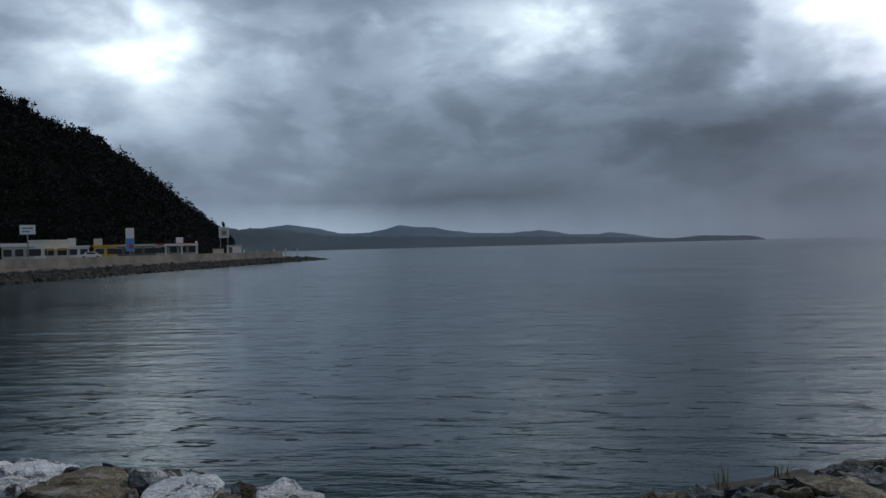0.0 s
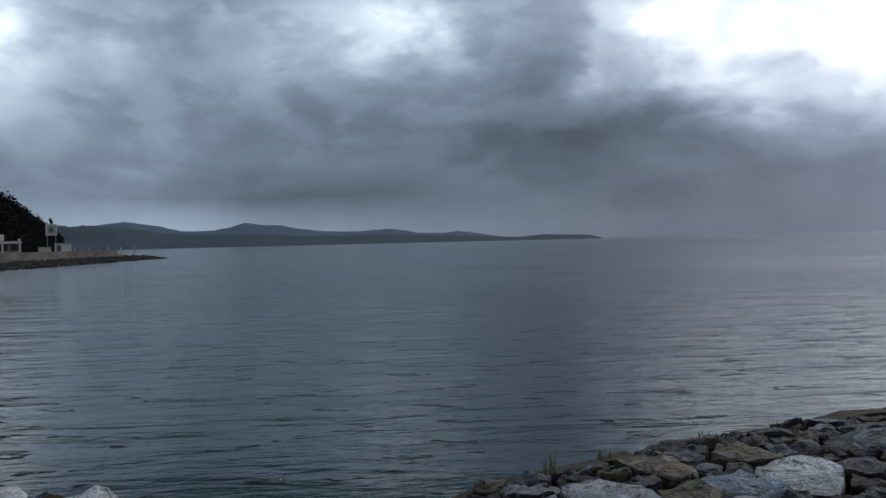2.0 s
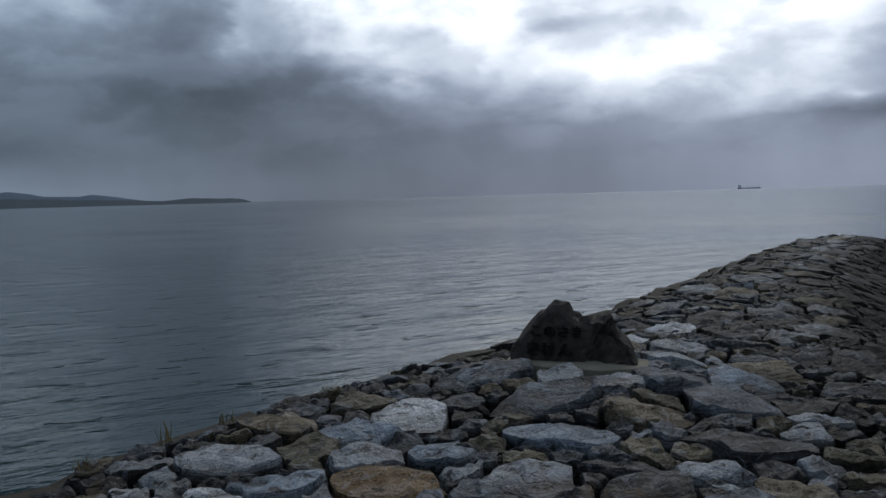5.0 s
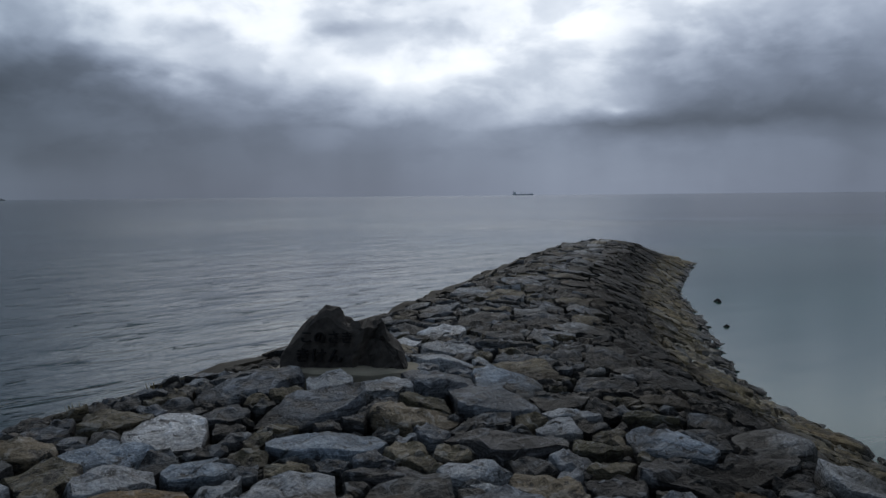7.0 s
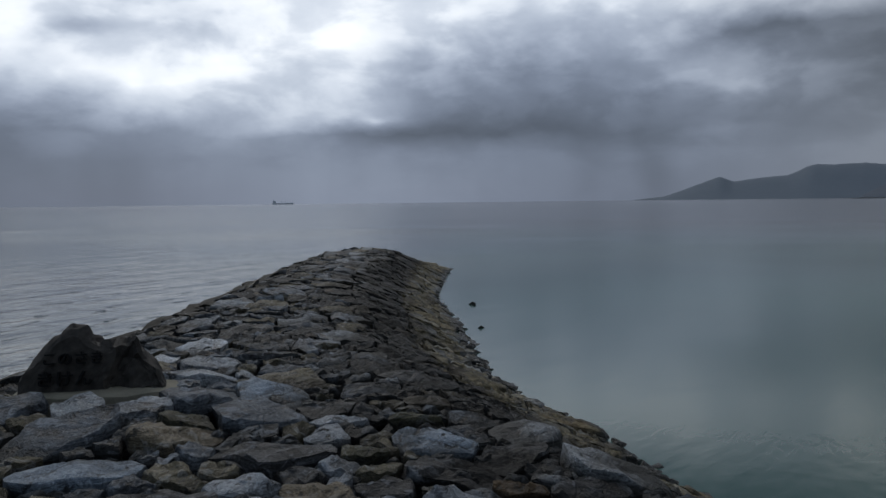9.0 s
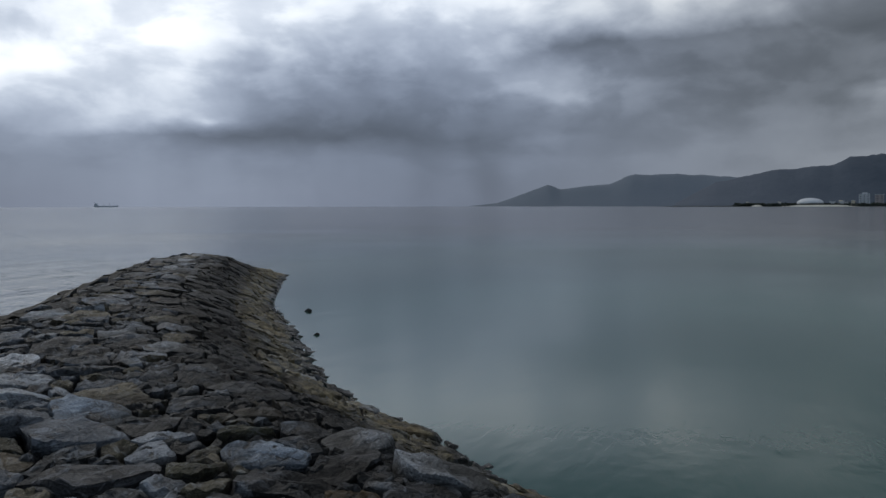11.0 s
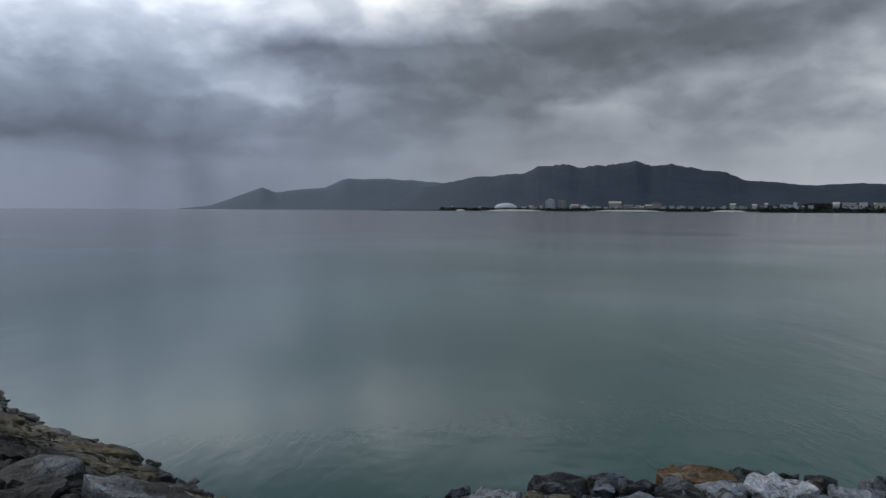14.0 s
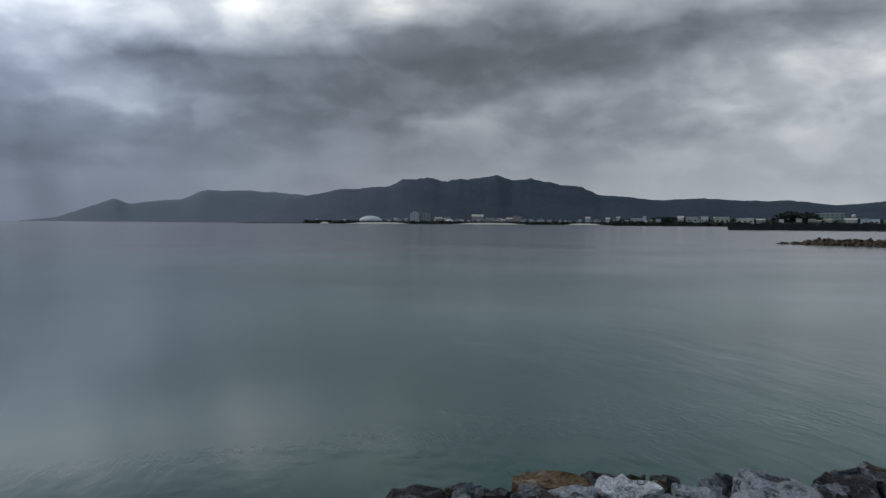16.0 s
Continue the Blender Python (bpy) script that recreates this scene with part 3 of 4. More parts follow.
def leaf_cloud(name, crowns, per, mat, seed, size=0.3):
    """Crowns (x, y, z, radius, height) filled with many small leaf clumps, as one mesh."""
    rng = np.random.default_rng(seed)
    c = np.repeat(np.asarray(crowns, float), per, axis=0)
    n = len(c)
    d = rng.normal(size=(n, 3))
    d /= np.linalg.norm(d, axis=1)[:, None]
    q = d * (rng.uniform(0.45, 1.08, n) ** 0.6)[:, None]
    mid = c[:, :3] + q * np.stack([c[:, 3], c[:, 3], c[:, 4]], -1)
    a, b = rng.normal(size=(n, 3)), rng.normal(size=(n, 3))
    a /= np.linalg.norm(a, axis=1)[:, None]
    b /= np.linalg.norm(b, axis=1)[:, None]
    s = (c[:, 3] * size * rng.uniform(0.6, 1.4, n))[:, None]
    v = np.stack([mid - a * s, mid - b * s * 0.8, mid + a * s, mid + b * s * 0.8], 1).reshape(-1, 3)
    f = np.arange(4 * n).reshape(n, 4)
    return mesh_from(name, v.tolist(), f.tolist(), mat)


rng = np.random.default_rng(5)
crowns = []
for _ in range(2600):
    a, r = rng.uniform(19.9, 44), 214 + 100 * rng.uniform(0, 1) ** 0.8
    k = rng.uniform(1.3, 2.9) * min(1.0, 0.35 + hill_crest(a) / 30)
    p = at_bearing(a, r, hill_height(a, r) + k * 0.35)
    crowns.append((p.x, p.y, p.z, k, k * rng.uniform(0.9, 1.35)))
for _ in range(170):
    a = rng.uniform(20.2, 40)
    k = rng.uniform(1.8, 3.4) * min(1.0, 0.3 + hill_crest(a) / 34)
    p = at_bearing(a, rng.uniform(285, 300), hill_height(a, 296) + k * rng.uniform(0.3, 0.9))
    crowns.append((p.x, p.y, p.z, k, k * rng.uniform(0.9, 1.4)))
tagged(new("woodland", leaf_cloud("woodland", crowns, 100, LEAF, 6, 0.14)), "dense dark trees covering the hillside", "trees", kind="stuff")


def tree(az, dist, z, tall, wide, seed, label):
    e = thing("tree", az, dist, z, label, "tree", "trees on the skyline")
    bm = rod(0, 0, -1.0, tall * 0.75, wide * 0.09, 7, wide * 0.03)
    r = np.random.default_rng(seed)
    spots = []
    for k in range(9):
        t, ang = r.uniform(0.4, 1.0), r.uniform(0, 6.28)
        reach = wide * (1.15 - t) * r.uniform(0.5, 1.0)
        tip = Vector((math.cos(ang) * reach, math.sin(ang) * reach, tall * t))
        root = Vector((0, 0, tall * t * 0.72))
        m = Matrix.Translation((tip + root) / 2) @ (tip - root).to_track_quat("Z", "Y").to_matrix().to_4x4()
        bmesh.ops.create_cone(bm, cap_ends=True, segments=5, radius1=wide * 0.035, radius2=wide * 0.01, depth=(tip - root).length, matrix=m)
        spots.append((*tip, wide * r.uniform(0.22, 0.38), tall * r.uniform(0.08, 0.14)))
    part("trunk", bm, BARK, e)
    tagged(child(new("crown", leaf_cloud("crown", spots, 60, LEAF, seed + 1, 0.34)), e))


for i, (a, tall, wide) in enumerate([(33.9, 8, 4), (32.6, 7.5, 3.4), (31.8, 5, 3), (29.2, 6, 4), (28.2, 6.5, 4.5), (27.0, 4, 3), (26.0, 4, 3), (24.5, 5, 2.2), (23.9, 3.5, 2.4), (22.2, 3, 2.2), (20.55, 5.5, 1.4)]):
    tree(a, 296, hill_height(a, 296) - 0.8, tall, wide, 40 + i, "tall dark tree standing out on the hill's skyline")


# ---- shore road: seawall, revetment, shops, signs ----
def strip(name, ys, x0, x1, z0, z1, mat, label, cat):
    bm = bmesh.new()
    for k in range(len(ys) - 1):
        box(x0, x1, ys[k] + 0.02, ys[k + 1] - 0.02, z0, z1, 0.0, bm)
    me = bpy.data.meshes.new(name)
    bm.to_mesh(me)
    me.materials.append(mat)
    return tagged(new(name, me), label, cat, kind="structure")


strip("seawall", np.arange(20, 178, 6.0), -53.6, -52.6, 0.2, 2.15, SEAWALL, "weathered concrete seawall along the shore road", "seawall")
strip("seawall_step", np.arange(20, 182, 6.0), -52.5, -50.6, -0.3, 1.15, SEAWALL, "low concrete berm below the seawall", "seawall")


def heap(name, spots, mat, label, cat, kind="stuff"):
    """Loose boulders joined into one mesh. spots: x, y, z, radius."""
    r = random.Random(9)
    v, f = [], []
    base = bmesh.new()
    bmesh.ops.create_icosphere(base, subdivisions=2, radius=1.0)
    bv = [q.co.copy() for q in base.verts]
    bf = [[q.index for q in p.verts] for p in base.faces]
    base.free()
    for x, y, z, s in spots:
        o = Vector((r.uniform(0, 50), r.uniform(0, 50), 0))
        m = Euler((r.uniform(0, 6), r.uniform(0, 6), r.uniform(0, 6))).to_matrix()
        n = len(v)
        for q in bv:
            w = q * (1 + 0.5 * noise.noise(q * 1.1 + o) + 0.22 * noise.noise(q * 2.7 + o))
            w = m @ Vector((w.x * 1.2, w.y, w.z * 0.75)) * s
            v.append((x + w.x, y + w.y, z + w.z * 0.8))
        f += [[n + i for i in p] for p in bf]
    return tagged(new(name, mesh_from(name, v, f, mat)), label, cat, kind=kind)


rng = np.random.default_rng(11)
spots = []
for _ in range(2600):
    y, t = rng.uniform(45, 186), rng.uniform(0, 1)
    lead = np.interp(y, [45, 172, 186], [0, 0, 4.0])
    spots.append((-50.9 + t * 5.4 + lead * 0.4, y, 0.75 * (1 - t) - 0.1 - 0.05 * lead, rng.uniform(0.18, 0.5)))
REVET = plain("dark_revetment_rock", (0.030, 0.027, 0.023), 0.9, 0.5, 0.8)
heap("revetment_rocks", spots, REVET, "dark wet rocks along the foot of the seawall", "rocks")

D = 196.0
M = D / 1436 * 1.0


def shop(az, w, deep, h, wall, roof, label, windows=3, parapet=0.35, z=1.55):
    h = h * 0.86
    e = thing("shop", az, D, z, label, "shop", "shops on the shore road")
    part("wall", box(-w / 2, w / 2, 0, deep, 0, h), wall, e)
    part("roof", box(-w / 2 - 0.25, w / 2 + 0.25, -0.3, deep + 0.2, h + 0.003, h + parapet), roof, e)
    for k in range(windows):
        u = -w / 2 + (k + 0.5) * w / windows
        win = part("window", box(u - w / windows * 0.36, u + w / windows * 0.36, -0.06, 0.02, 0.9, min(2.4, h - 0.4)), GLASS, e)
        part("frame", box(u - w / windows * 0.38, u + w / windows * 0.38, -0.09, -0.03, min(2.4, h - 0.4) + 0.01, min(2.4, h - 0.4) + 0.12), WHITE, win)
    return e


a_shop = shop(31.3, 7.6, 7, 4.6, WHITE, WHITE, "white two-part roadside shop with flat roof", 3)
part("awning", box(-0.6, 4.0, -1.8, -0.1, 2.0, 2.25), YELLOW, a_shop, "yellow awning over the shop front")
part("post", rod(-0.4, -1.7, 0, 2.0, 0.08), STEEL, a_shop)
part("post", rod(3.8, -1.7, 0, 2.0, 0.08), STEEL, a_shop)
shop(33.0, 6.6, 5, 3.4, GREY, WHITE, "low grey shop with a white canopy edge", 3, 0.75)
b_shop = shop(29.6, 4.2, 6, 3.0, WHITE, WHITE, "small white shop with a raised front", 2)
part("raised_front", box(-2.1, -0.5, -0.15, 0.2, 2.95, 4.6), WHITE, b_shop)
y_shop = shop(28.0, 4.8, 6, 3.0, YELLOW, YELLOW, "bright yellow shop with a pale board on its roof", 2)
part("roof_board", box(-2.4, -0.6, -0.2, 0.0, 2.95, 4.4), CREAM, y_shop)
# closed box whose walls use the dark roof material
shop(26.0, 10.5, 6, 2.9, ROOF, GREY, "long low store with dark walls under a grey roof edge", 5, 0.5)
st = shop(23.8, 10.2, 7, 3.1, GREY, RED, "low station building with a red roof edge", 5, 0.35)
part("canopy", box(-2.0, 5.4, -3.0, -0.35, 2.45, 2.85), WHITE, st, "white flat canopy")
for u in (-1.6, 1.8, 5.1):
    part("column", box(u - 0.18, u + 0.18, -2.8, -2.45, 0, 2.445), WHITE, st)
part("roof_tank", box(0.6, 2.2, 1.5, 3.0, 3.02, 4.4), WHITE, st, "white roof tank")
part("side_wall", box(4.9, 5.3, -0.3, 5, 3.02, 3.4), WHITE, st)


def board(az, w, z0, z1, face, label, band=None, dist=D - 4):
    e = thing("signboard", az, dist, 1.55, label, "sign", "signs on the shore road")
    part("post", box(-0.13, 0.13, 0.02, 0.28, 0, z1 - 1.55 - 0.2), STEEL, e)
    part("panel", box(-w / 2, w / 2, -0.2, 0.0, z0 - 1.55, z1 - 1.55, 0.03), face, e)
    h = z1 - z0
    if band:
        part("colour_field", box(-w / 2 + 0.05, w / 2 - 0.05, -0.23, -0.203, z0 - 1.5, z0 - 1.55 + h * 0.55), band, e)
        part("emblem", box(-w * 0.1, w * 0.38, -0.25, -0.233, z0 - 1.55 + h * 0.12, z0 - 1.55 + h * 0.3), RED, e)
    else:
        for k in range(2):
            part("print_bar", box(-w * 0.34, w * (0.34 - 0.2 * k), -0.23, -0.203, z0 - 1.55 + h * (0.58 - 0.34 * k), z0 - 1.55 + h * (0.74 - 0.34 * k)), BLUE, e)


board(32.5, 3.0, 7.0, 9.0, WHITE, "white signboard on a post with blue bars of print")
board(26.5, 1.75, 3.0, 8.1, WHITE, "tall white and blue pylon sign with a red mark", BLUE)
b = thing("signboard", 20.5, D - 4, 1.55, "large dark signboard framed in white on two posts", "sign", "signs on the shore road")
for u in (-0.8, 0.8):
    part("post", box(u - 0.09, u + 0.09, 0.02, 0.2, 0, 4.0), STEEL, b)
part("frame", box(-1.1, 1.1, -0.1, 0.0, 4.0, 6.4, 0.03), WHITE, b)
part("panel", box(-0.85, 0.85, -0.14, -0.104, 4.25, 6.15), GREY, b)
part("print_bar", box(-0.4, 0.4, -0.17, -0.144, 4.7, 5.6), ROOF, b)
hut = thing("hut", 19.85, D - 6, 1.55, "small white flat-roofed hut beside the signboard", "hut")
part("wall", box(-1.6, 1.6, 0, 3, 0, 2.1), WHITE, hut)
part("roof", box(-1.75, 1.75, -0.15, 3.15, 2.103, 2.3), GREY, hut)
part("door", box(-1.2, -0.4, -0.05, 0.0, 0, 1.85), ROOF, hut)
low = thing("stall", 20.9, D - 6, 1.55, "low cream stall beside the signboard", "stall")
part("wall", box(-1.2, 1.2, 0, 2, 0, 1.5), CREAM, low)
part("roof", box(-1.35, 1.35, -0.15, 2.1, 1.503, 1.65), ROOF, low)


def car(az, dist, paint, label):
    e = thing("car", az, dist, 1.55, label, "car")
    bm = bmesh.new()
    prof = [(-2.1, 0.35), (-2.15, 0.85), (-1.4, 0.95), (-0.85, 1.45), (0.9, 1.47), (1.5, 0.98), (2.1, 0.85), (2.12, 0.35)]
    rows = [[bm.verts.new((x, y, z)) for x, z in prof] for y in (0.0, 1.7)]
    for r in rows:
        bm.faces.new(r)
    for i in range(len(prof)):
        j = (i + 1) % len(prof)
        bm.faces.new((rows[0][i], rows[0][j], rows[1][j], rows[1][i]))
    bmesh.ops.bevel(bm, geom=bm.edges[:], offset=0.06, segments=2, affect="EDGES")
    part("body", bm, paint, e)
    part("side_window", box(-0.75, 0.95, -0.02, 0.0, 1.0, 1.36), GLASS, e)
    for u in (-1.3, 1.3):
        for y in (-0.02, 1.52):
            w = bmesh.new()
            bmesh.ops.create_cone(w, cap_ends=True, segments=16, radius1=0.33, radius2=0.33, depth=0.2, matrix=Matrix.Translation((u, y + 0.1, 0.33)) @ Matrix.Rotation(radians(90), 4, "X"))
            wheel = part("wheel", w, RUBBER, e)
            rim = bmesh.new()
            bmesh.ops.create_cone(rim, cap_ends=True, segments=12, radius1=0.2, radius2=0.2, depth=0.23, matrix=Matrix.Translation((u, y + 0.1, 0.33)) @ Matrix.Rotation(radians(90), 4, "X"))
            part("rim", rim, STEEL, wheel)


car(28.9, D - 12, WHITE, "white car parked by the seawall road")
for k, a in enumerate((19.2, 18.3, 17.2, 16.4, 15.6)):
    p = thing("marker_post", a, 172 + 4 * k, 1.5, "short pale post on the seawall's end", "post", "posts on the seawall")
    part("shaft", rod(0, 0, -0.6, 1.1, 0.12), CREAM, p)
    part("cap", rod(0, 0, 1.103, 1.2, 0.17), WHITE, p)

# ---- the town across the lagoon ----
TOWN = 1900.0
PX = TOWN / 1436


def shore_az(u):
    return -102.09 - math.degrees(math.atan((u - 784) / 1436))


sheet("town_ground", [tuple(at_bearing(a, TOWN - 60)[:2]) for a in np.arange(-88, -150, -2.0)] + [tuple(at_bearing(a, TOWN + 500)[:2]) for a in np.arange(-150, -88, 2.0)], 1.2, BELT, "green low shore of the town")


def beach(u0, u1, label="pale sand beach in front of the town"):
    a = np.linspace(shore_az(u0), shore_az(u1), 9)
    v, f = [], []
    for k, q in enumerate(a):
        taper = min(1.0, 3.0 * min(k, 8 - k) / 8 + 0.15)
        v += [at_bearing(q, TOWN - 66 - 10 * taper, -0.2), at_bearing(q, TOWN - 62, 1.4 * taper), at_bearing(q, TOWN - 40, 3.4 * taper)]
    for k in range(8):
        f += [(3 * k, 3 * k + 3, 3 * k + 4, 3 * k + 1), (3 * k + 1, 3 * k + 4, 3 * k + 5, 3 * k + 2)]
    tagged(new("beach", mesh_from("beach", v, f, SAND, True)), label, "beach", kind="structure")


for q in ((566, 584), (612, 728), (800, 932), (1000, 1068)):
    beach(*q)


def house(u, w, h, wall, label, roof="flat", dist=TOWN, floors=0, base=0.0, name="house", deep=14.0, category="house"):
    """u: along the shore; w and h in the shore's own units of 1.32 m."""
    k = dist / 1436
    w, h = w * 0.82, h * 0.8
    w, h, base = w * k, h * k, (base - 1.0) * k
    e = thing(name, shore_az(u), dist, 3.2, label, category, "houses of the town")
    part("wall", box(-w / 2, w / 2, 0, deep, -5, base + h), wall, e)
    if roof == "gable":
        bm = bmesh.new()
        pts = [(-w / 2 - 0.6, -0.6), (w / 2 + 0.6, -0.6), (w / 2 + 0.6, deep + 0.6), (-w / 2 - 0.6, deep + 0.6)]
        q = [bm.verts.new((x, y, base + h + 0.01)) for x, y in pts]
        r = [bm.verts.new((x, deep / 2, base + h * 1.35)) for x in (-w / 2 - 0.6, w / 2 + 0.6)]
        for fc in ((q[0], q[1], r[1], r[0]), (q[2], q[3], r[0], r[1]), (q[1], q[2], r[1]), (q[3], q[0], r[0]), tuple(q)):
            bm.faces.new(fc)
        part("roof", bm, CREAM if int(u) % 3 else ROOF, e)
    else:
        part("roof", box(-w / 2 - 0.3, w / 2 + 0.3, -0.3, deep + 0.3, base + h + 0.01, base + h + 0.9), WHITE, e)
    for j in range(floors):
        z = base * 0.2 + (j + 0.35) * (base + h) / floors
        n = max(2, int(w / 6))
        for i in range(n):
            x = -w / 2 + (i + 0.5) * w / n
            part("window", box(x - w / n * 0.2, x + w / n * 0.2, -0.15, 0.05, z, z + (base + h) / floors * 0.24), GLASS, e)
    return e


hotel = house(733.5, 19, 17, WHITE, "white eight-storey beach hotel", floors=6, base=4, name="hotel", category="hotel")
part("plant_room", box(-4, 6, 3, 10, (17 * 0.8 + 3) * PX + 0.92, (17 * 0.8 + 3) * PX + 3.5), WHITE, hotel)
house(754.5, 15, 16, PINK, "pinkish-grey eight-storey hotel tower", floors=6, base=4, name="hotel", category="hotel")

dome = thing("arena", shore_az(656), TOWN, 3.0, "white domed arena by the beach", "arena")
bm = bmesh.new()
bmesh.ops.create_uvsphere(bm, u_segments=28, v_segments=14, radius=1.0, matrix=Matrix.Translation((0, 26, 4)) @ Matrix.Diagonal((27, 27, 11.5, 1)))
bmesh.ops.bisect_plane(bm, geom=bm.verts[:] + bm.edges[:] + bm.faces[:], plane_co=(0, 0, 4), plane_no=(0, 0, -1), clear_outer=True)
part("dome_roof", bm, WHITE, dome)
part("drum", rod(0, 26, -6, 3.99, 26.5, 28), GREY, dome)
for k in range(7):
    a = radians(-66 + 22 * k)
    part("rib", rod(26.8 * math.sin(a), 26 - 26.8 * math.cos(a), -5, 6.5, 0.8, 6), WHITE, dome)
small = thing("arena", shore_az(795), TOWN - 20, 3.5, "small white domed pavilion on the shore", "pavilion")
bm = bmesh.new()
bmesh.ops.create_uvsphere(bm, u_segments=18, v_segments=10, radius=1.0, matrix=Matrix.Translation((0, 11, 2)) @ Matrix.Diagonal((10.5, 10.5, 6.5, 1)))
bmesh.ops.bisect_plane(bm, geom=bm.verts[:] + bm.edges[:] + bm.faces[:], plane_co=(0, 0, 2), plane_no=(0, 0, -1), clear_outer=True)
part("dome_roof", bm, WHITE, small)
part("drum", rod(0, 11, -5, 1.99, 10.2, 18), GREY, small)

rt = random.Random(21)
for u, w, h, wall, roof in [(686, 5, 4, WHITE, "flat"), (700, 6, 5, WHITE, "gable"), (718, 7, 6, CREAM, "flat"), (776, 16, 7, PINK, "gable"), (792, 10, 8, GREY, "gable"), (812, 12, 5, PINK, "flat"), (845, 25, 12, PINK, "gable"),
                            (868, 20, 8, GREY, "flat"), (884, 12, 7, PINK, "flat"), (902, 14, 7, GREY, "gable"), (915, 18, 10, PINK, "gable"), (925, 10, 5, WHITE, "flat"), (940, 9, 6, WHITE, "flat"), (957, 8, 6, WHITE, "gable"),
                            (972, 10, 5, CREAM, "flat"), (1026, 7, 6, WHITE, "flat"), (1040, 10, 9, WHITE, "gable"), (1054, 9, 6, CREAM, "flat"), (1075, 9, 8, WHITE, "gable"), (610, 5, 3, GREY, "gable"), (560, 4, 3, GREY, "gable")]:
    tone = {id(WHITE): "white", id(CREAM): "cream", id(PINK): "pinkish", id(GREY): "grey"}[id(wall)]
    house(u, w, h, wall, "small %s %s-roofed house in the far town" % (tone, roof), roof, TOWN + rt.uniform(-20, 40), base=3.0)

for k in range(34):
    u = 688 + k * 12 + rt.uniform(-4, 4)
    if 718 < u < 768:
        continue
    wall, tone = rt.choice(((WHITE, "white"), (WHITE, "white"), (CREAM, "cream"), (GREY, "grey")))
    house(u, rt.uniform(4, 9), rt.uniform(2, 6), wall, "tiny %s house among the trees of the far shore" % tone, rt.choice(("flat", "gable")), TOWN + rt.uniform(-15, 30), base=2.6)

crowns = []
for _ in range(900):
    u = rt.uniform(540, 1850)
    back = rt.choice((-30, 60, 90, 120, 150))
    k = rt.uniform(2.0, 4.5) * (0.45 if back < 0 else 1.1)
    if 630 < u < 682 or 720 < u < 765:
        back = abs(back) + 60
    p = at_bearing(shore_az(u), TOWN + back, 1.0 + k * 0.5)
    crowns.append((p.x, p.y, p.z, k * 1.6, k))
for _ in range(700):
    k = rt.uniform(1.6, 3.6)
    p = at_bearing(shore_az(rt.uniform(545, 1120)), TOWN - rt.uniform(22, 36), 1.0 + k * 0.7)
    crowns.append((p.x, p.y, p.z, k * 1.7, k))
tagged(new("shore_trees", leaf_cloud("shore_trees", crowns, 26, BELT, 8, 0.36)), "dark belt of trees along the town's shore", "trees", kind="stuff")

# ---- harbour side ----
HARBOUR = 1250.0
sheet("harbour_ground", [tuple(at_bearing(a, HARBOUR - 30)[:2]) for a in np.arange(-114, -150, -2.0)] + [tuple(at_bearing(a, HARBOUR + 400)[:2]) for a in np.arange(-150, -114, 2.0)], 1.6, BELT, "low harbour shore with quay walls")
for u, w, h, wall, roof, text in [(1127, 36, 9, GREY, "flat", "grey harbour warehouse behind the quay"), (1140, 9, 14, WHITE, "flat", "white harbour office block"), (1204, 16, 12, WHITE, "gable", "white warehouse with pitched roof"),
                                  (1224, 34, 13, PINK, "flat", "pinkish harbour shed behind the quay"), (1246, 20, 14, WHITE, "flat", "white harbour office behind the quay"), (1278, 38, 13, CREAM, "flat", "long cream harbour shed behind the quay"), (1318, 46, 10, CREAM, "flat", "low cream harbour shed behind the quay"),
                                  (1345, 22, 8, GREY, "gable", "grey harbour shed behind the quay"), (1382, 12, 8, WHITE, "flat", "small white harbour house behind the quay"), (1413, 14, 9, WHITE, "gable", "small white harbour house behind the quay"), (1436, 18, 9, GREY, "flat", "grey harbour house behind the quay"),
                                  (1505, 30, 9, GREY, "gable", "grey harbour house behind the quay"), (1545, 30, 9, WHITE, "flat", "white harbour building behind the quay"), (1590, 40, 11, CREAM, "flat", "cream harbour building behind the quay")]:
    shed = house(u, w * 0.72, h * 0.9, wall, text, roof, HARBOUR + rt.uniform(-10, 20), base=3.0, floors=1 if w > 15 else 0, name="warehouse", category="warehouse")
    part("lean_to", box(w * -0.2, w * 0.28, -7, -0.31, -4, rt.uniform(2.5, 5.5)), rt.choice((WHITE, CREAM, GREY)), shed)
for k in range(44):
    wall, tone = rt.choice(((WHITE, "white"), (WHITE, "white"), (CREAM, "cream"), (GREY, "grey")))
    house(1096 + k * 11 + rt.uniform(-5, 5), rt.uniform(4, 13), rt.uniform(2, 7), wall, "small %s building among trees by the harbour" % tone, rt.choice(("flat", "gable")), HARBOUR + rt.uniform(10, 140), base=rt.uniform(3, 7))
green = house(1468, 50, 20, GREEN, "pale green multi-storey harbour building", dist=HARBOUR + 60, floors=4, base=3, name="office_block", category="building")
tank = thing("water_tank", shore_az(1510), HARBOUR + 60, 1.6, "white spherical water tank on a stem", "tank")
part("stem", rod(0, 0, -2, 12, 1.2, 10), GREY, tank)
bm = bmesh.new()
bmesh.ops.create_uvsphere(bm, u_segments=16, v_segments=10, radius=3.1, matrix=Matrix.Translation((0, 0, 14.4)))
part("tank", bm, WHITE, tank)
crowns = []
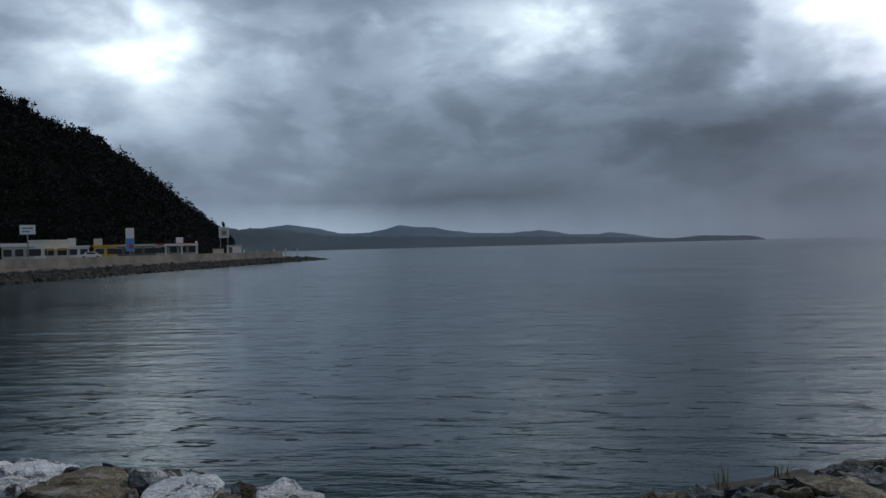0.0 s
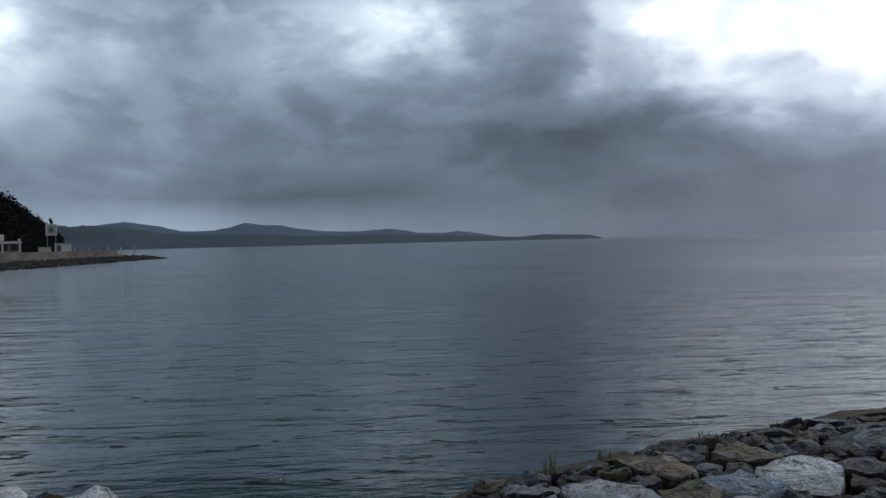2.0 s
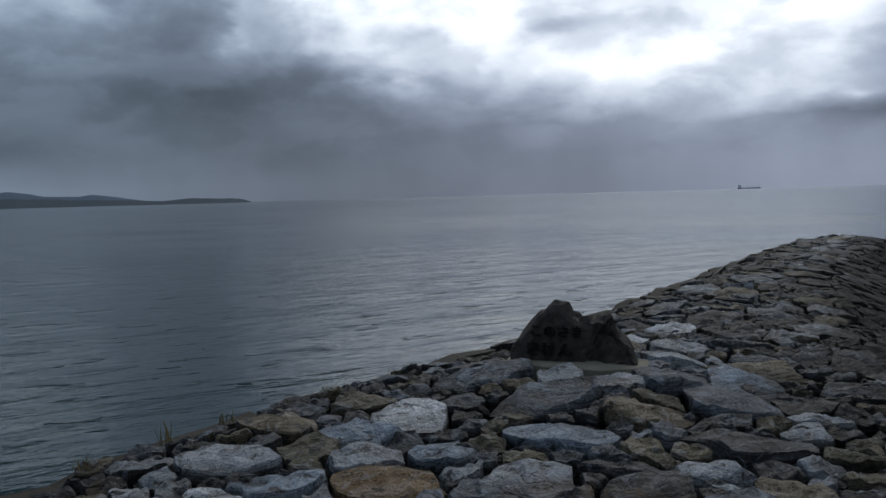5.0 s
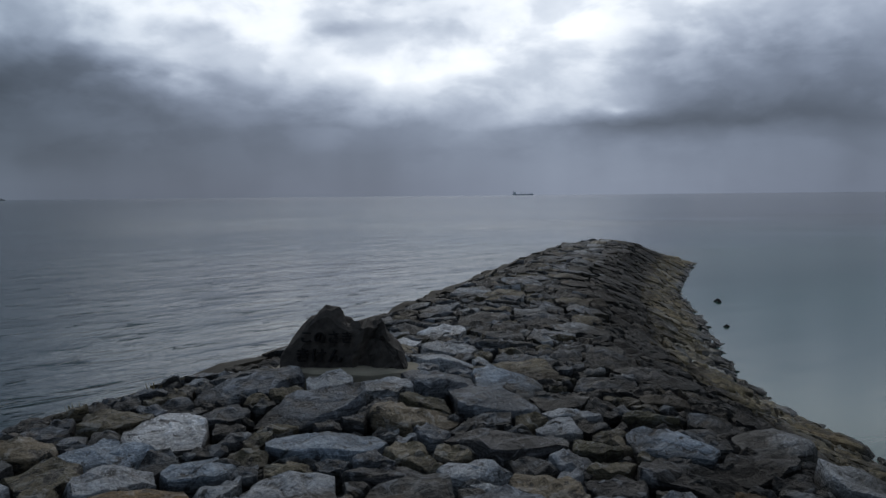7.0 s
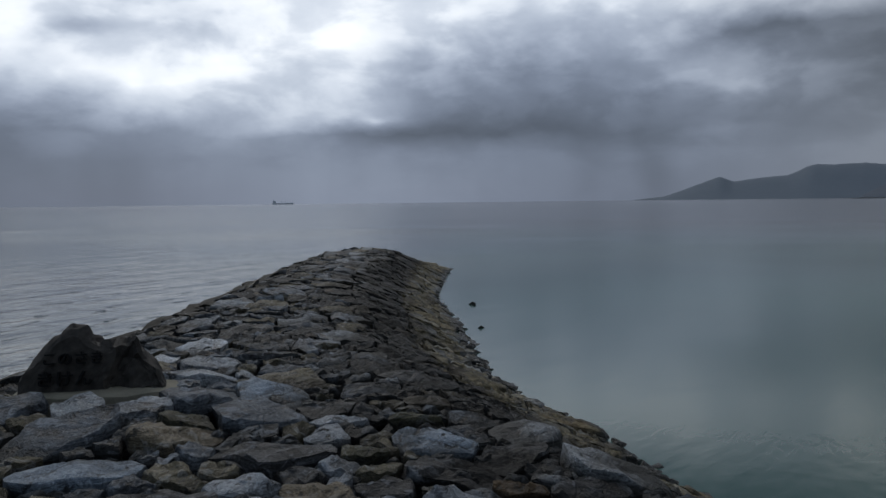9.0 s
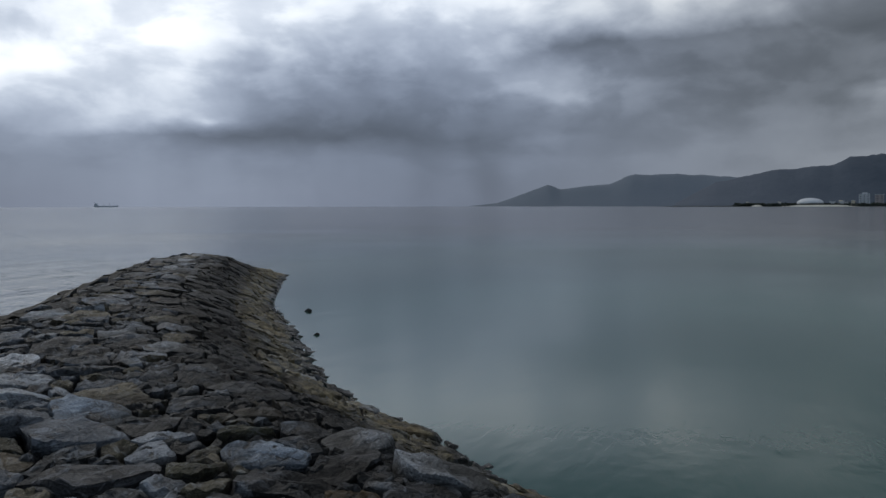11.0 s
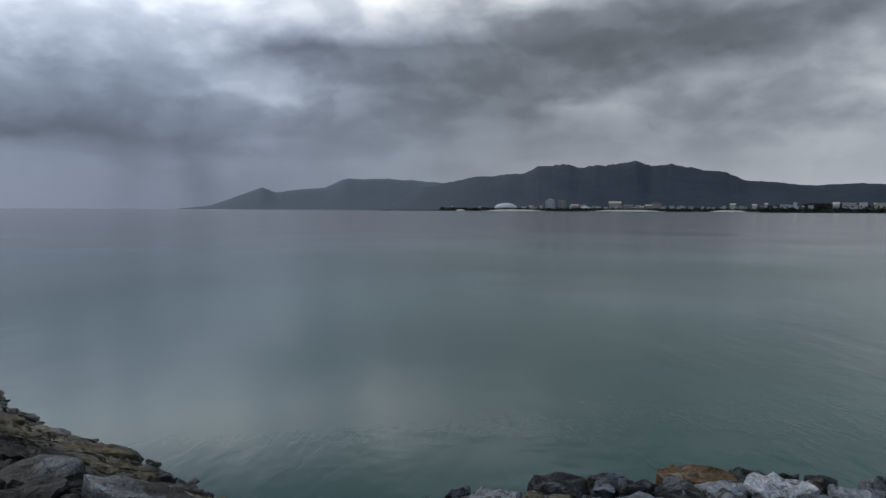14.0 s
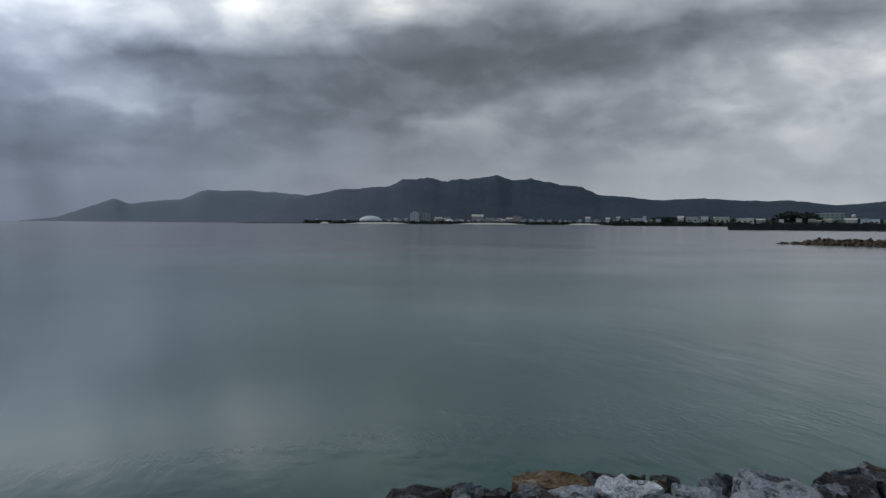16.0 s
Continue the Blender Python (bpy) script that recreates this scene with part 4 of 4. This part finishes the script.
for _ in range(420):
    u = rt.choice((rt.uniform(1080, 1700), rt.uniform(1385, 1445), rt.uniform(1160, 1195)))
    k = rt.uniform(3, 6) * (1.5 if 1385 < u < 1445 else 0.9)
    p = at_bearing(shore_az(u), HARBOUR + rt.choice((45, 80, 110)), 3 + k)
    crowns.append((p.x, p.y, p.z, k * 1.2, k))
for _ in range(420):
    k = rt.uniform(0.9, 3.2)
    p = at_bearing(shore_az(rt.uniform(1085, 1650)), HARBOUR - rt.uniform(16, 24), 1.4 + k * 0.6)
    crowns.append((p.x, p.y, p.z, k * 1.9, k))
tagged(new("harbour_trees", leaf_cloud("harbour_trees", crowns, 26, BELT, 12, 0.42)), "dark trees between the harbour sheds", "trees", kind="stuff")

quay = tagged(new("quay"), "long dark concrete quay reaching into the lagoon", "quay", kind="structure")
quay.matrix_basis = Matrix.Translation(at_bearing(shore_az(1287), 424)) @ Matrix.Rotation(radians(-121), 4, "Z")
for k in range(12):
    part("block", box(k * 20 + 0.04, k * 20 + 19.96, 0, 14, -1, 2.55, 0.08), QUAY, quay)
    part("kerb", box(k * 20 + 0.5, k * 20 + 19.5, 0.3, 1.0, 2.553, 2.85), QUAY, quay)

spots = []
for _ in range(1100):
    s, d = rng.uniform(0, 1) ** 0.9, rng.uniform(-1, 1)
    tall = 0.95 * min(1.0, s * 9 + 0.12) * (1 - abs(d)) ** 0.6
    c = Vector((93.0, -66.2, 0)).lerp(Vector((62.0, -78.0, 0)), s)
    spots.append((c.x + d * 0.9, c.y + d * 2.4, rng.uniform(0, 1) * max(0.0, tall - 0.3), rng.uniform(0.16, 0.4)))
heap("rock_groyne", spots, plain("brown_groyne_rock", (0.10, 0.075, 0.045), 0.9, 0.55, 0.9), "low brown rock groyne in the lagoon", "groyne")

# ---- ship on the horizon ----
ship = thing("ship", -50.15, 3400, 0, "cargo ship far out on the horizon, paled by painted haze", "ship")
# steel lightened so that its colour carries the haze of distance
SHIP = plain("ship_steel_hazed", (0.78, 0.82, 0.88), 0.8, 0.2, 0.05)
bm = bmesh.new()
prof = [(-44, 5.0), (-41, -1), (40, -1), (46, 6.5), (30, 5.5), (-30, 5.0)]
rows = [[bm.verts.new((x, y, z)) for x, z in prof] for y in (-6, 6)]
for r in rows:
    bm.faces.new(r)
for i in range(6):
    j = (i + 1) % 6
    bm.faces.new((rows[0][i], rows[0][j], rows[1][j], rows[1][i]))
part("hull", bm, SHIP, ship)
part("bridge", box(-40, -28, -5, 5, 5.003, 14), SHIP, ship)
part("funnel", rod(-38, 0, 14.003, 18, 1.6, 8), SHIP, ship)
for x in (-5, 14, 34):
    part("mast", rod(x, 0, 4.5, 15, 0.9, 6), SHIP, ship)

# ---- warning stone on its mortar bed ----
FACE = (Vector((4.09, 5.68, 0)), Vector((4.69, 4.92, 0)))
mid = (FACE[0] + FACE[1]) / 2
warn = new("warning_stone")
warn.matrix_basis = Matrix.Translation((mid.x, mid.y, 0.985)) @ Matrix.Rotation(math.atan2(FACE[1].y - FACE[0].y, FACE[1].x - FACE[0].x), 4, "Z")
tagged(warn, "dark rough boulder with black painted warning letters on a mortar bed", "warning stone")


def silhouette(u):
    return float(np.interp(u, [-0.50, -0.455, -0.365, -0.275, -0.21, -0.15, -0.095, -0.05, 0.04, 0.175, 0.24, 0.31, 0.38, 0.446, 0.49, 0.50], [0.11, 0.19, 0.30, 0.40, 0.475, 0.50, 0.49, 0.43, 0.385, 0.375, 0.39, 0.38, 0.30, 0.21, 0.10, 0.06]))


bm = bmesh.new()
depths = [(0.0, 0.86), (0.03, 0.95), (0.09, 1.0), (0.18, 0.98), (0.27, 0.9), (0.35, 0.74), (0.42, 0.45)]
us = np.linspace(-0.50, 0.50, 41)
rings = []
for v, f in depths:
    row = []
    for j in range(11):
        line = []
        for u in us:
            h = silhouette(u) * f * j / 10
            p = Vector((u * (0.97 + 0.03 * f), v + h * 0.22, h - 0.03))
            if 0.15 < u < 0.30:
                p.y += 0.12 * math.sin((u - 0.15) / 0.15 * math.pi)
            if u > 0.28:
                p.y += 0.03
            s = 0.022 if u < 0.12 and v < 0.05 else 0.075
            p += Vector((noise.noise(p * 6 + Vector((3, 0, 0))), noise.noise(p * 7 + Vector((0, 9, 0))), noise.noise(p * 8 + Vector((0, 0, 5))))) * s
            p += Vector((0, noise.noise(p * 26), noise.noise(p * 24 + Vector((2, 2, 2))))) * (0.008 if u < 0.12 and v < 0.05 else 0.03)
            line.append(p)
        row.append(line)
    rings.append(row)
front = [[bm.verts.new(p) for p in line] for line in rings[0]]
back = [[bm.verts.new(p) for p in line] for line in rings[-1]]
for grid in (front, back):
    for j in range(10):
        for i in range(40):
            bm.faces.new((grid[j][i], grid[j][i + 1], grid[j + 1][i + 1], grid[j + 1][i]))


def rim_of(grid):
    return [grid[j][0] for j in range(10)] + grid[10] + [grid[j][40] for j in range(9, -1, -1)]


loops = [rim_of(front)]
for row in rings[1:-1]:
    pts = [row[j][0] for j in range(10)] + row[10] + [row[j][40] for j in range(9, -1, -1)]
    loops.append([bm.verts.new(p) for p in pts])
loops.append(rim_of(back))
for a, b in zip(loops[:-1], loops[1:]):
    for i in range(len(a) - 1):
        bm.faces.new((a[i], a[i + 1], b[i + 1], b[i]))
part("boulder", bm, BOULDER, warn)


def letters(text, u, z, size, step):
    for k, ch in enumerate(text):
        c = bpy.data.curves.new("letter", "FONT")
        c.body, c.size, c.extrude, c.align_x, c.offset = ch, size, 0.02, "CENTER", 0.0012
        tmp = bpy.data.objects.new("letter", c)
        scene.collection.objects.link(tmp)
        bpy.context.view_layer.update()
        me = bpy.data.meshes.new_from_object(tmp.evaluated_get(bpy.context.evaluated_depsgraph_get()))
        bpy.data.objects.remove(tmp)
        me.materials.clear()
        me.materials.append(BLACK)
        ob = child(new("letter", me), warn)
        ob.matrix_basis = Matrix.Translation((u + k * step, -0.022 + z * 0.22, z)) @ Matrix.Rotation(radians(90 - 12.4), 4, "X")
        if k == 0:
            ob["label"] = "black painted Japanese letter"


letters("このさき", -0.275, 0.205, 0.105, 0.112)
letters("きけん", -0.30, 0.055, 0.125, 0.135)

bm = bmesh.new()
cols = 36
loops = []
for k, (grow, z) in enumerate(((1.12, -0.3), (1.06, -0.08), (0.99, -0.015), (0.90, 0.0), (0.4, 0.005))):
    loop = []
    for i in range(cols):
        a = 2 * math.pi * i / cols
        cx, cy = math.copysign(abs(math.cos(a)) ** 0.7, math.cos(a)), math.copysign(abs(math.sin(a)) ** 0.7, math.sin(a))
        p = Vector((0.04 + 0.60 * grow * cx, 0.15 + 0.29 * grow * cy, z))
        p += Vector((noise.noise(p * 4), noise.noise(p * 4 + Vector((5, 0, 0))), 0.3 * noise.noise(p * 5))) * 0.05
        loop.append(bm.verts.new(p))
    loops.append(loop)
for a, b in zip(loops[:-1], loops[1:]):
    for i in range(cols):
        bm.faces.new((a[i], a[(i + 1) % cols], b[(i + 1) % cols], b[i]))
bm.faces.new(loops[-1])
part("mortar_bed", bm, CONCRETE, warn, "olive-grey mortar bed under the boulder")

# ---- rocks awash beside the breakwater ----
for x, y, s in ((17.0, 8.46, 0.085), (16.8, 8.32, 0.05), (13.95, 6.75, 0.06)):
    heap("awash_rock", [(x, y, -s * 0.2, s)], REVET, "dark wet rock just breaking the water", "rock", kind="thing")["group"] = "rocks awash"

# ---- stones of the breakwater ----
# well-known stones: place, size and tone, round the warning stone, on the near crown, and along the shores of its root
BY_BOULDER = [(3.36, 4.00, 0.35, "blue"), (4.31, 4.67, 0.20, "pale"), (3.98, 4.05, 0.26, "tan"), (4.32, 4.22, 0.17, "olive"), (4.09, 3.28, 0.36, "dark"), (3.62, 3.06, 0.17, "pale"), (3.67, 2.64, 0.21, "tan"), (6.56, 6.35, 0.28, "white"),
              (5.87, 6.19, 0.15, "white"), (5.92, 5.59, 0.30, "pale"), (5.22, 4.24, 0.30, "blue"), (5.25, 5.16, 0.30, "pale"), (4.35, 2.23, 0.28, "dark"), (4.79, 2.61, 0.23, "blue"), (4.39, 2.87, 0.13, "olive"), (5.25, 2.99, 0.16, "olive")]
NEAR_CROWN = [(4.92, 3.42, 0.17, "pale"), (4.58, 3.27, 0.14, "pale"), (3.95, 2.40, 0.16, "dark"), (3.86, 1.89, 0.19, "pale"), (4.29, 1.81, 0.13, "rust"), (4.45, 1.45, 0.17, "dark"), (2.08, 3.85, 0.29, "rust"), (2.15, 4.32, 0.20, "pale"),
              (1.62, 4.19, 0.22, "blue"), (2.77, 4.94, 0.30, "white"), (1.50, 4.69, 0.28, "pale"), (2.60, 4.17, 0.19, "blue"), (2.71, 3.47, 0.25, "pale"), (3.22, 3.36, 0.19, "dark"), (2.30, 4.75, 0.20, "blue"), (1.21, 4.08, 0.17, "white"), (0.91, 4.23, 0.15, "pale")]
ROOT_SHORES = [(4.66, -1.57, 0.21, "rust"), (4.55, -0.82, 0.16, "dark"), (4.46, -1.95, 0.18, "white"), (4.34, -2.24, 0.13, "pale"), (4.25, -2.68, 0.29, "pale"), (4.30, -3.22, 0.16, "dark"), (4.36, -1.56, 0.12, "pale"), (4.45, -1.16, 0.12, "dark"), (4.43, -0.42, 0.17, "pale"),
               (4.34, 0.03, 0.21, "dark"), (-3.29, 5.16, 0.27, "white"), (-3.75, 5.25, 0.22, "white"), (-3.30, 4.80, 0.20, "white"), (-2.72, 4.79, 0.27, "tan"), (-2.10, 4.78, 0.24, "white"), (-1.43, 4.70, 0.24, "white"), (-2.4, 5.1, 0.16, "white"), (1.91, 5.20, 0.22, "tan")]
KNOWN = BY_BOULDER + NEAR_CROWN + ROOT_SHORES


def radius(p, a):
    """How far the long or squat footprint of a stone reaches in the direction a."""
    return p[2] * math.hypot(p[5] * math.cos(a - p[4]), math.sin(a - p[4]) / p[5])


def scatter():
    """Stones over crown and slopes: the great ones first, then those that fit between them."""
    r = random.Random(4)
    pts = [(x, y, s * 0.95, t, r.uniform(-0.5, 0.5) - 0.75, 1.12) for x, y, s, t in KNOWN]
    cells = {}

    def key(x, y):
        return int(math.floor(x / 0.7)), int(math.floor(y / 0.7))

    for p in pts:
        cells.setdefault(key(p[0], p[1]), []).append(p)
    cand = np.column_stack([np.random.default_rng(2).uniform(-7, 27, 90000), np.random.default_rng(3).uniform(-6, 18, 90000)])
    e = outline_distance(cand, EDGE)
    ok = (e < 0.35)
    ok &= ~((np.abs((cand[:, 0] - mid.x) * 0.62 - (cand[:, 1] - mid.y) * 0.785) < 0.62) & (np.abs((cand[:, 0] - mid.x) * 0.785 + (cand[:, 1] - mid.y) * 0.62 - 0.16) < 0.42))
    for k, ((x, y), good) in enumerate(zip(cand, ok)):
        if not good:
            continue
        if k < 2200:
            s = r.uniform(0.22, 0.33)
        elif k < 11000:
            s = r.uniform(0.15, 0.25)
        else:
            s = r.uniform(0.065, 0.14) if math.hypot(x - 3, y - 3) < 7 else r.uniform(0.09, 0.15)
        p = (x, y, s, "", r.uniform(0, math.pi), r.uniform(1.0, 1.32))
        i, j = key(x, y)
        near = [q for a in (-2, -1, 0, 1, 2) for b in (-2, -1, 0, 1, 2) for q in cells.get((i + a, j + b), ())]
        if all(math.hypot(q[0] - x, q[1] - y) > 0.86 * (radius(p, w) + radius(q, w)) for q in near for w in (math.atan2(q[1] - y, q[0] - x),)):
            pts.append(p)
            cells.setdefault((i, j), []).append(p)
    return pts


def cell_of(p, near):
    """The convex patch of ground that belongs to one stone among its neighbours."""
    x, y, s = p[:3]
    poly = [Vector((x + 1.32 * radius(p, a) * math.cos(a), y + 1.32 * radius(p, a) * math.sin(a))) for a in np.linspace(0, 2 * math.pi, 12)[:-1] + s * 40]
    for q in near:
        d = Vector((q[0] - x, q[1] - y))
        dist = d.length
        if dist < 1e-6:
            continue
        n = d / dist
        w = math.atan2(d.y, d.x)
        cut = dist * radius(p, w) / (radius(p, w) + radius(q, w)) - 0.014
        out = []
        for a, b in zip(poly, poly[1:] + poly[:1]):
            da, db = (a.x - x) * n.x + (a.y - y) * n.y - cut, (b.x - x) * n.x + (b.y - y) * n.y - cut
            if da <= 0:
                out.append(a)
            if da * db < 0:
                out.append(a.lerp(b, da / (da - db)))
        poly = out
        if len(poly) < 3:
            return None
    poly = [a for a, b in zip(poly, poly[1:] + poly[:1]) if (a - b).length > 0.004]
    wide = max((a - b).length for a in poly for b in poly) if len(poly) > 2 else 0.0
    return poly if wide > 0.07 else None


def stone_mesh(p, poly, z0, grad, r, fine):
    """One quarry stone on its patch: chipped flat facets, rounded shoulders, buried foot."""
    x, y, s = p[:3]
    n = 20 if fine else 11
    cx, cy = sum(q.x for q in poly) / len(poly), sum(q.y for q in poly) / len(poly)
    edge = []
    lens = [(b - a).length for a, b in zip(poly, poly[1:] + poly[:1])]
    total, acc, k = sum(lens), 0.0, 0
    for i in range(n):
        want = total * i / n
        while acc + lens[k] < want and k < len(lens) - 1:
            acc += lens[k]
            k += 1
        a, b = poly[k], poly[(k + 1) % len(poly)]
        q = a.lerp(b, (want - acc) / lens[k])
        edge.append((q.x - cx, q.y - cy))
    tall = s * r.uniform(0.08, 0.24) + 0.035
    cuts = [(r.uniform(0, 6.28), r.uniform(0.15, 0.9), r.uniform(0.55, 1.0)) for _ in range(5)]
    lean = 0.17 * max(0.2, 1 - 1.8 * math.hypot(*grad))
    tilt = (r.uniform(-lean, lean), r.uniform(-lean, lean))
    seed = Vector((r.uniform(0, 90), r.uniform(0, 90), r.uniform(0, 90)))
    levels = ((0.94, -0.20), (1.0, -0.02), (0.99, 0.38), (0.94, 0.76), (0.83, 0.97), (0.56, 1.0), (0.28, 1.0)) if fine else ((0.95, -0.2), (1.0, 0.5), (0.90, 0.97), (0.45, 1.0))
    v = []
    for scale, lift in levels + ((0.0, 1.0),):
        for ex, ey in (edge if scale else [(0, 0)]):
            u, w = ex * scale, ey * scale
            wob = 1 + 0.15 * noise.noise(Vector((u * 5, w * 5, lift)) + seed)
            u, w = u * wob, w * wob
            h = tall * lift if lift > 0 else lift
            if lift > 0.3:
                for a, slope, off in cuts:
                    h = min(h, tall * off + (s * 0.55 - (u * math.cos(a) + w * math.sin(a))) * slope * 0.34)
                h += 0.12 * s * noise.noise(Vector((u, w, 0)) * (1.1 / s) + seed) + 0.034 * noise.noise(Vector((u, w, h)) * 14 + seed) + 0.014 * noise.noise(Vector((u, w, h)) * 34 + seed)
                h = max(h, 0.01)
                h += u * tilt[0] + w * tilt[1]
            v.append((cx + u, cy + w, z0 + grad[0] * (cx + u - x) + grad[1] * (cy + w - y) + h - 0.05))
    f = []
    for j in range(len(levels) - 1):
        f += [(j * n + i, j * n + (i + 1) % n, (j + 1) * n + (i + 1) % n, (j + 1) * n + i) for i in range(n)]
    last = (len(levels) - 1) * n
    f += [(last + i, last + (i + 1) % n, last + n) for i in range(n)]
    return v, f


def lay_stones():
    pts = scatter()
    xy = np.array([(p[0], p[1]) for p in pts])
    h = heights(xy)
    gx, gy = (heights(xy + (0.12, 0)) - heights(xy - (0.12, 0))) / 0.24, (heights(xy + (0, 0.12)) - heights(xy - (0, 0.12))) / 0.24
    gx, gy = np.clip(gx, -0.5, 0.5), np.clip(gy, -0.5, 0.5)
    # those nearest to the warning stone and the root of the breakwater are separate pieces
    rank = np.argsort(np.hypot(xy[:, 0] - 3.9, xy[:, 1] - 3.2))
    single = set(rank[:300].tolist()) | set(range(len(KNOWN)))
    r = random.Random(8)
    hv, hf = [], []
    for i, p in enumerate(pts):
        d = np.hypot(xy[:, 0] - p[0], xy[:, 1] - p[1])
        near = [pts[j] for j in np.nonzero(d < 1.5)[0] if j != i]
        poly = cell_of(p, near)
        if not poly or (xy[i, 1] < -4.5 and xy[i, 0] < 3):
            continue
        v, f = stone_mesh(p, poly, h[i], (gx[i], gy[i]), r, i in single or d[0] < 9)
        if i in single:
            me = mesh_from("stone", v, f, TINTED[p[3]] if p[3] else STONE, True)
            me.set_sharp_from_angle(angle=0.55)
            child(new("stone", me), breakwater)
        else:
            n = len(hv)
            hv += v
            hf += [tuple(n + q for q in face) for face in f]
    me = mesh_from("rubble", hv, hf, STONE_HEAP, True)
    me.set_sharp_from_angle(angle=0.55)
    tagged(child(new("rubble", me), breakwater), kind="stuff")
    return len(pts)


# brown concrete lip along the open side
LIP = [Vector((x, y, 0)) for x, y in ((0.1, 4.72), (0.9, 5.33), (2.06, 5.88), (4.8, 7.03), (7.65, 8.43), (11.0, 10.2), (15.65, 12.78), (21.2, 15.68))]
for a, b in zip(LIP[:-1], LIP[1:]):
    d = b - a
    n = max(1, round(d.length / 1.4))
    for k in range(n):
        p = a + d * ((k + 0.5) / n)
        m = Matrix.Translation((p.x, p.y, 0.775)) @ Matrix.Rotation(math.atan2(d.y, d.x), 4, "Z")
        bm = box(-d.length / n / 2 + 0.012, d.length / n / 2 - 0.012, -0.12, 0.14, -0.4, 0.03, 0.04)
        bmesh.ops.subdivide_edges(bm, edges=bm.edges[:], cuts=2, use_grid_fill=True)
        for q in bm.verts:
            w = m @ q.co
            q.co += Vector((0, noise.noise(w * 2.1) * 0.10 + noise.noise(w * 7.0) * 0.03, noise.noise(w * 3.0) * 0.07 + noise.noise(w * 9.0) * 0.03))
        part("lip_block", bm, KERB, breakwater).matrix_basis = m


def grass_tuft(x, y, tall, seed):
    r = random.Random(seed)
    z = float(heights([(x, y)])[0]) - 0.04
    v, f = [], []
    for _ in range(16):
        a, lean, h = r.uniform(0, 6.28), r.uniform(0.05, 0.5), tall * r.uniform(0.5, 1)
        b = Vector((r.uniform(-0.05, 0.05), r.uniform(-0.05, 0.05), 0))
        w = Vector((-math.sin(a), math.cos(a), 0)) * 0.005
        tip = b + Vector((math.cos(a) * lean * h, math.sin(a) * lean * h, h))
        m = b.lerp(tip, 0.5) + Vector((0, 0, h * 0.08))
        n = len(v)
        v += [b - w, b + w, m + w * 0.7, m - w * 0.7, tip]
        f += [(n, n + 1, n + 2, n + 3), (n + 3, n + 2, n + 4)]
    ob = new("grass_tuft", mesh_from("grass_tuft", v, f, GRASS))
    ob.location = (x, y, z)
    tagged(ob, "dry brown grass tuft rooted in the breakwater's edge", "grass", "grass tufts")


for i, (x, y, h) in enumerate(((1.25, 5.35, 0.16), (0.75, 5.05, 0.11), (1.7, 5.6, 0.09), (2.6, 6.0, 0.07), (3.3, 6.25, 0.07))):
    grass_tuft(x, y, h, 60 + i)

lay_stones()

# small stones wedged into the gaps, toned dark to paint in the gaps' shade
r = np.random.default_rng(31)
xy = np.column_stack([r.uniform(-4.5, 11, 9000), r.uniform(-4, 10.5, 9000)])
c, e = outline_distance(xy, CROWN), outline_distance(xy, EDGE)
xy = xy[(c < 0.5) & (e < -0.2) & (np.hypot(xy[:, 0] - mid.x, xy[:, 1] - mid.y) > 0.75)][:2600]
hz = heights(xy)
chips = heap("chip_stones", [(x, y, z - 0.075 + q, k) for (x, y), z, q, k in zip(xy, hz, r.uniform(-0.03, 0.03, len(xy)), r.uniform(0.03, 0.085, len(xy)))], stone("chip_stone", "island", (0.075, 0.076, 0.075)), "", "")
child(chips, breakwater)
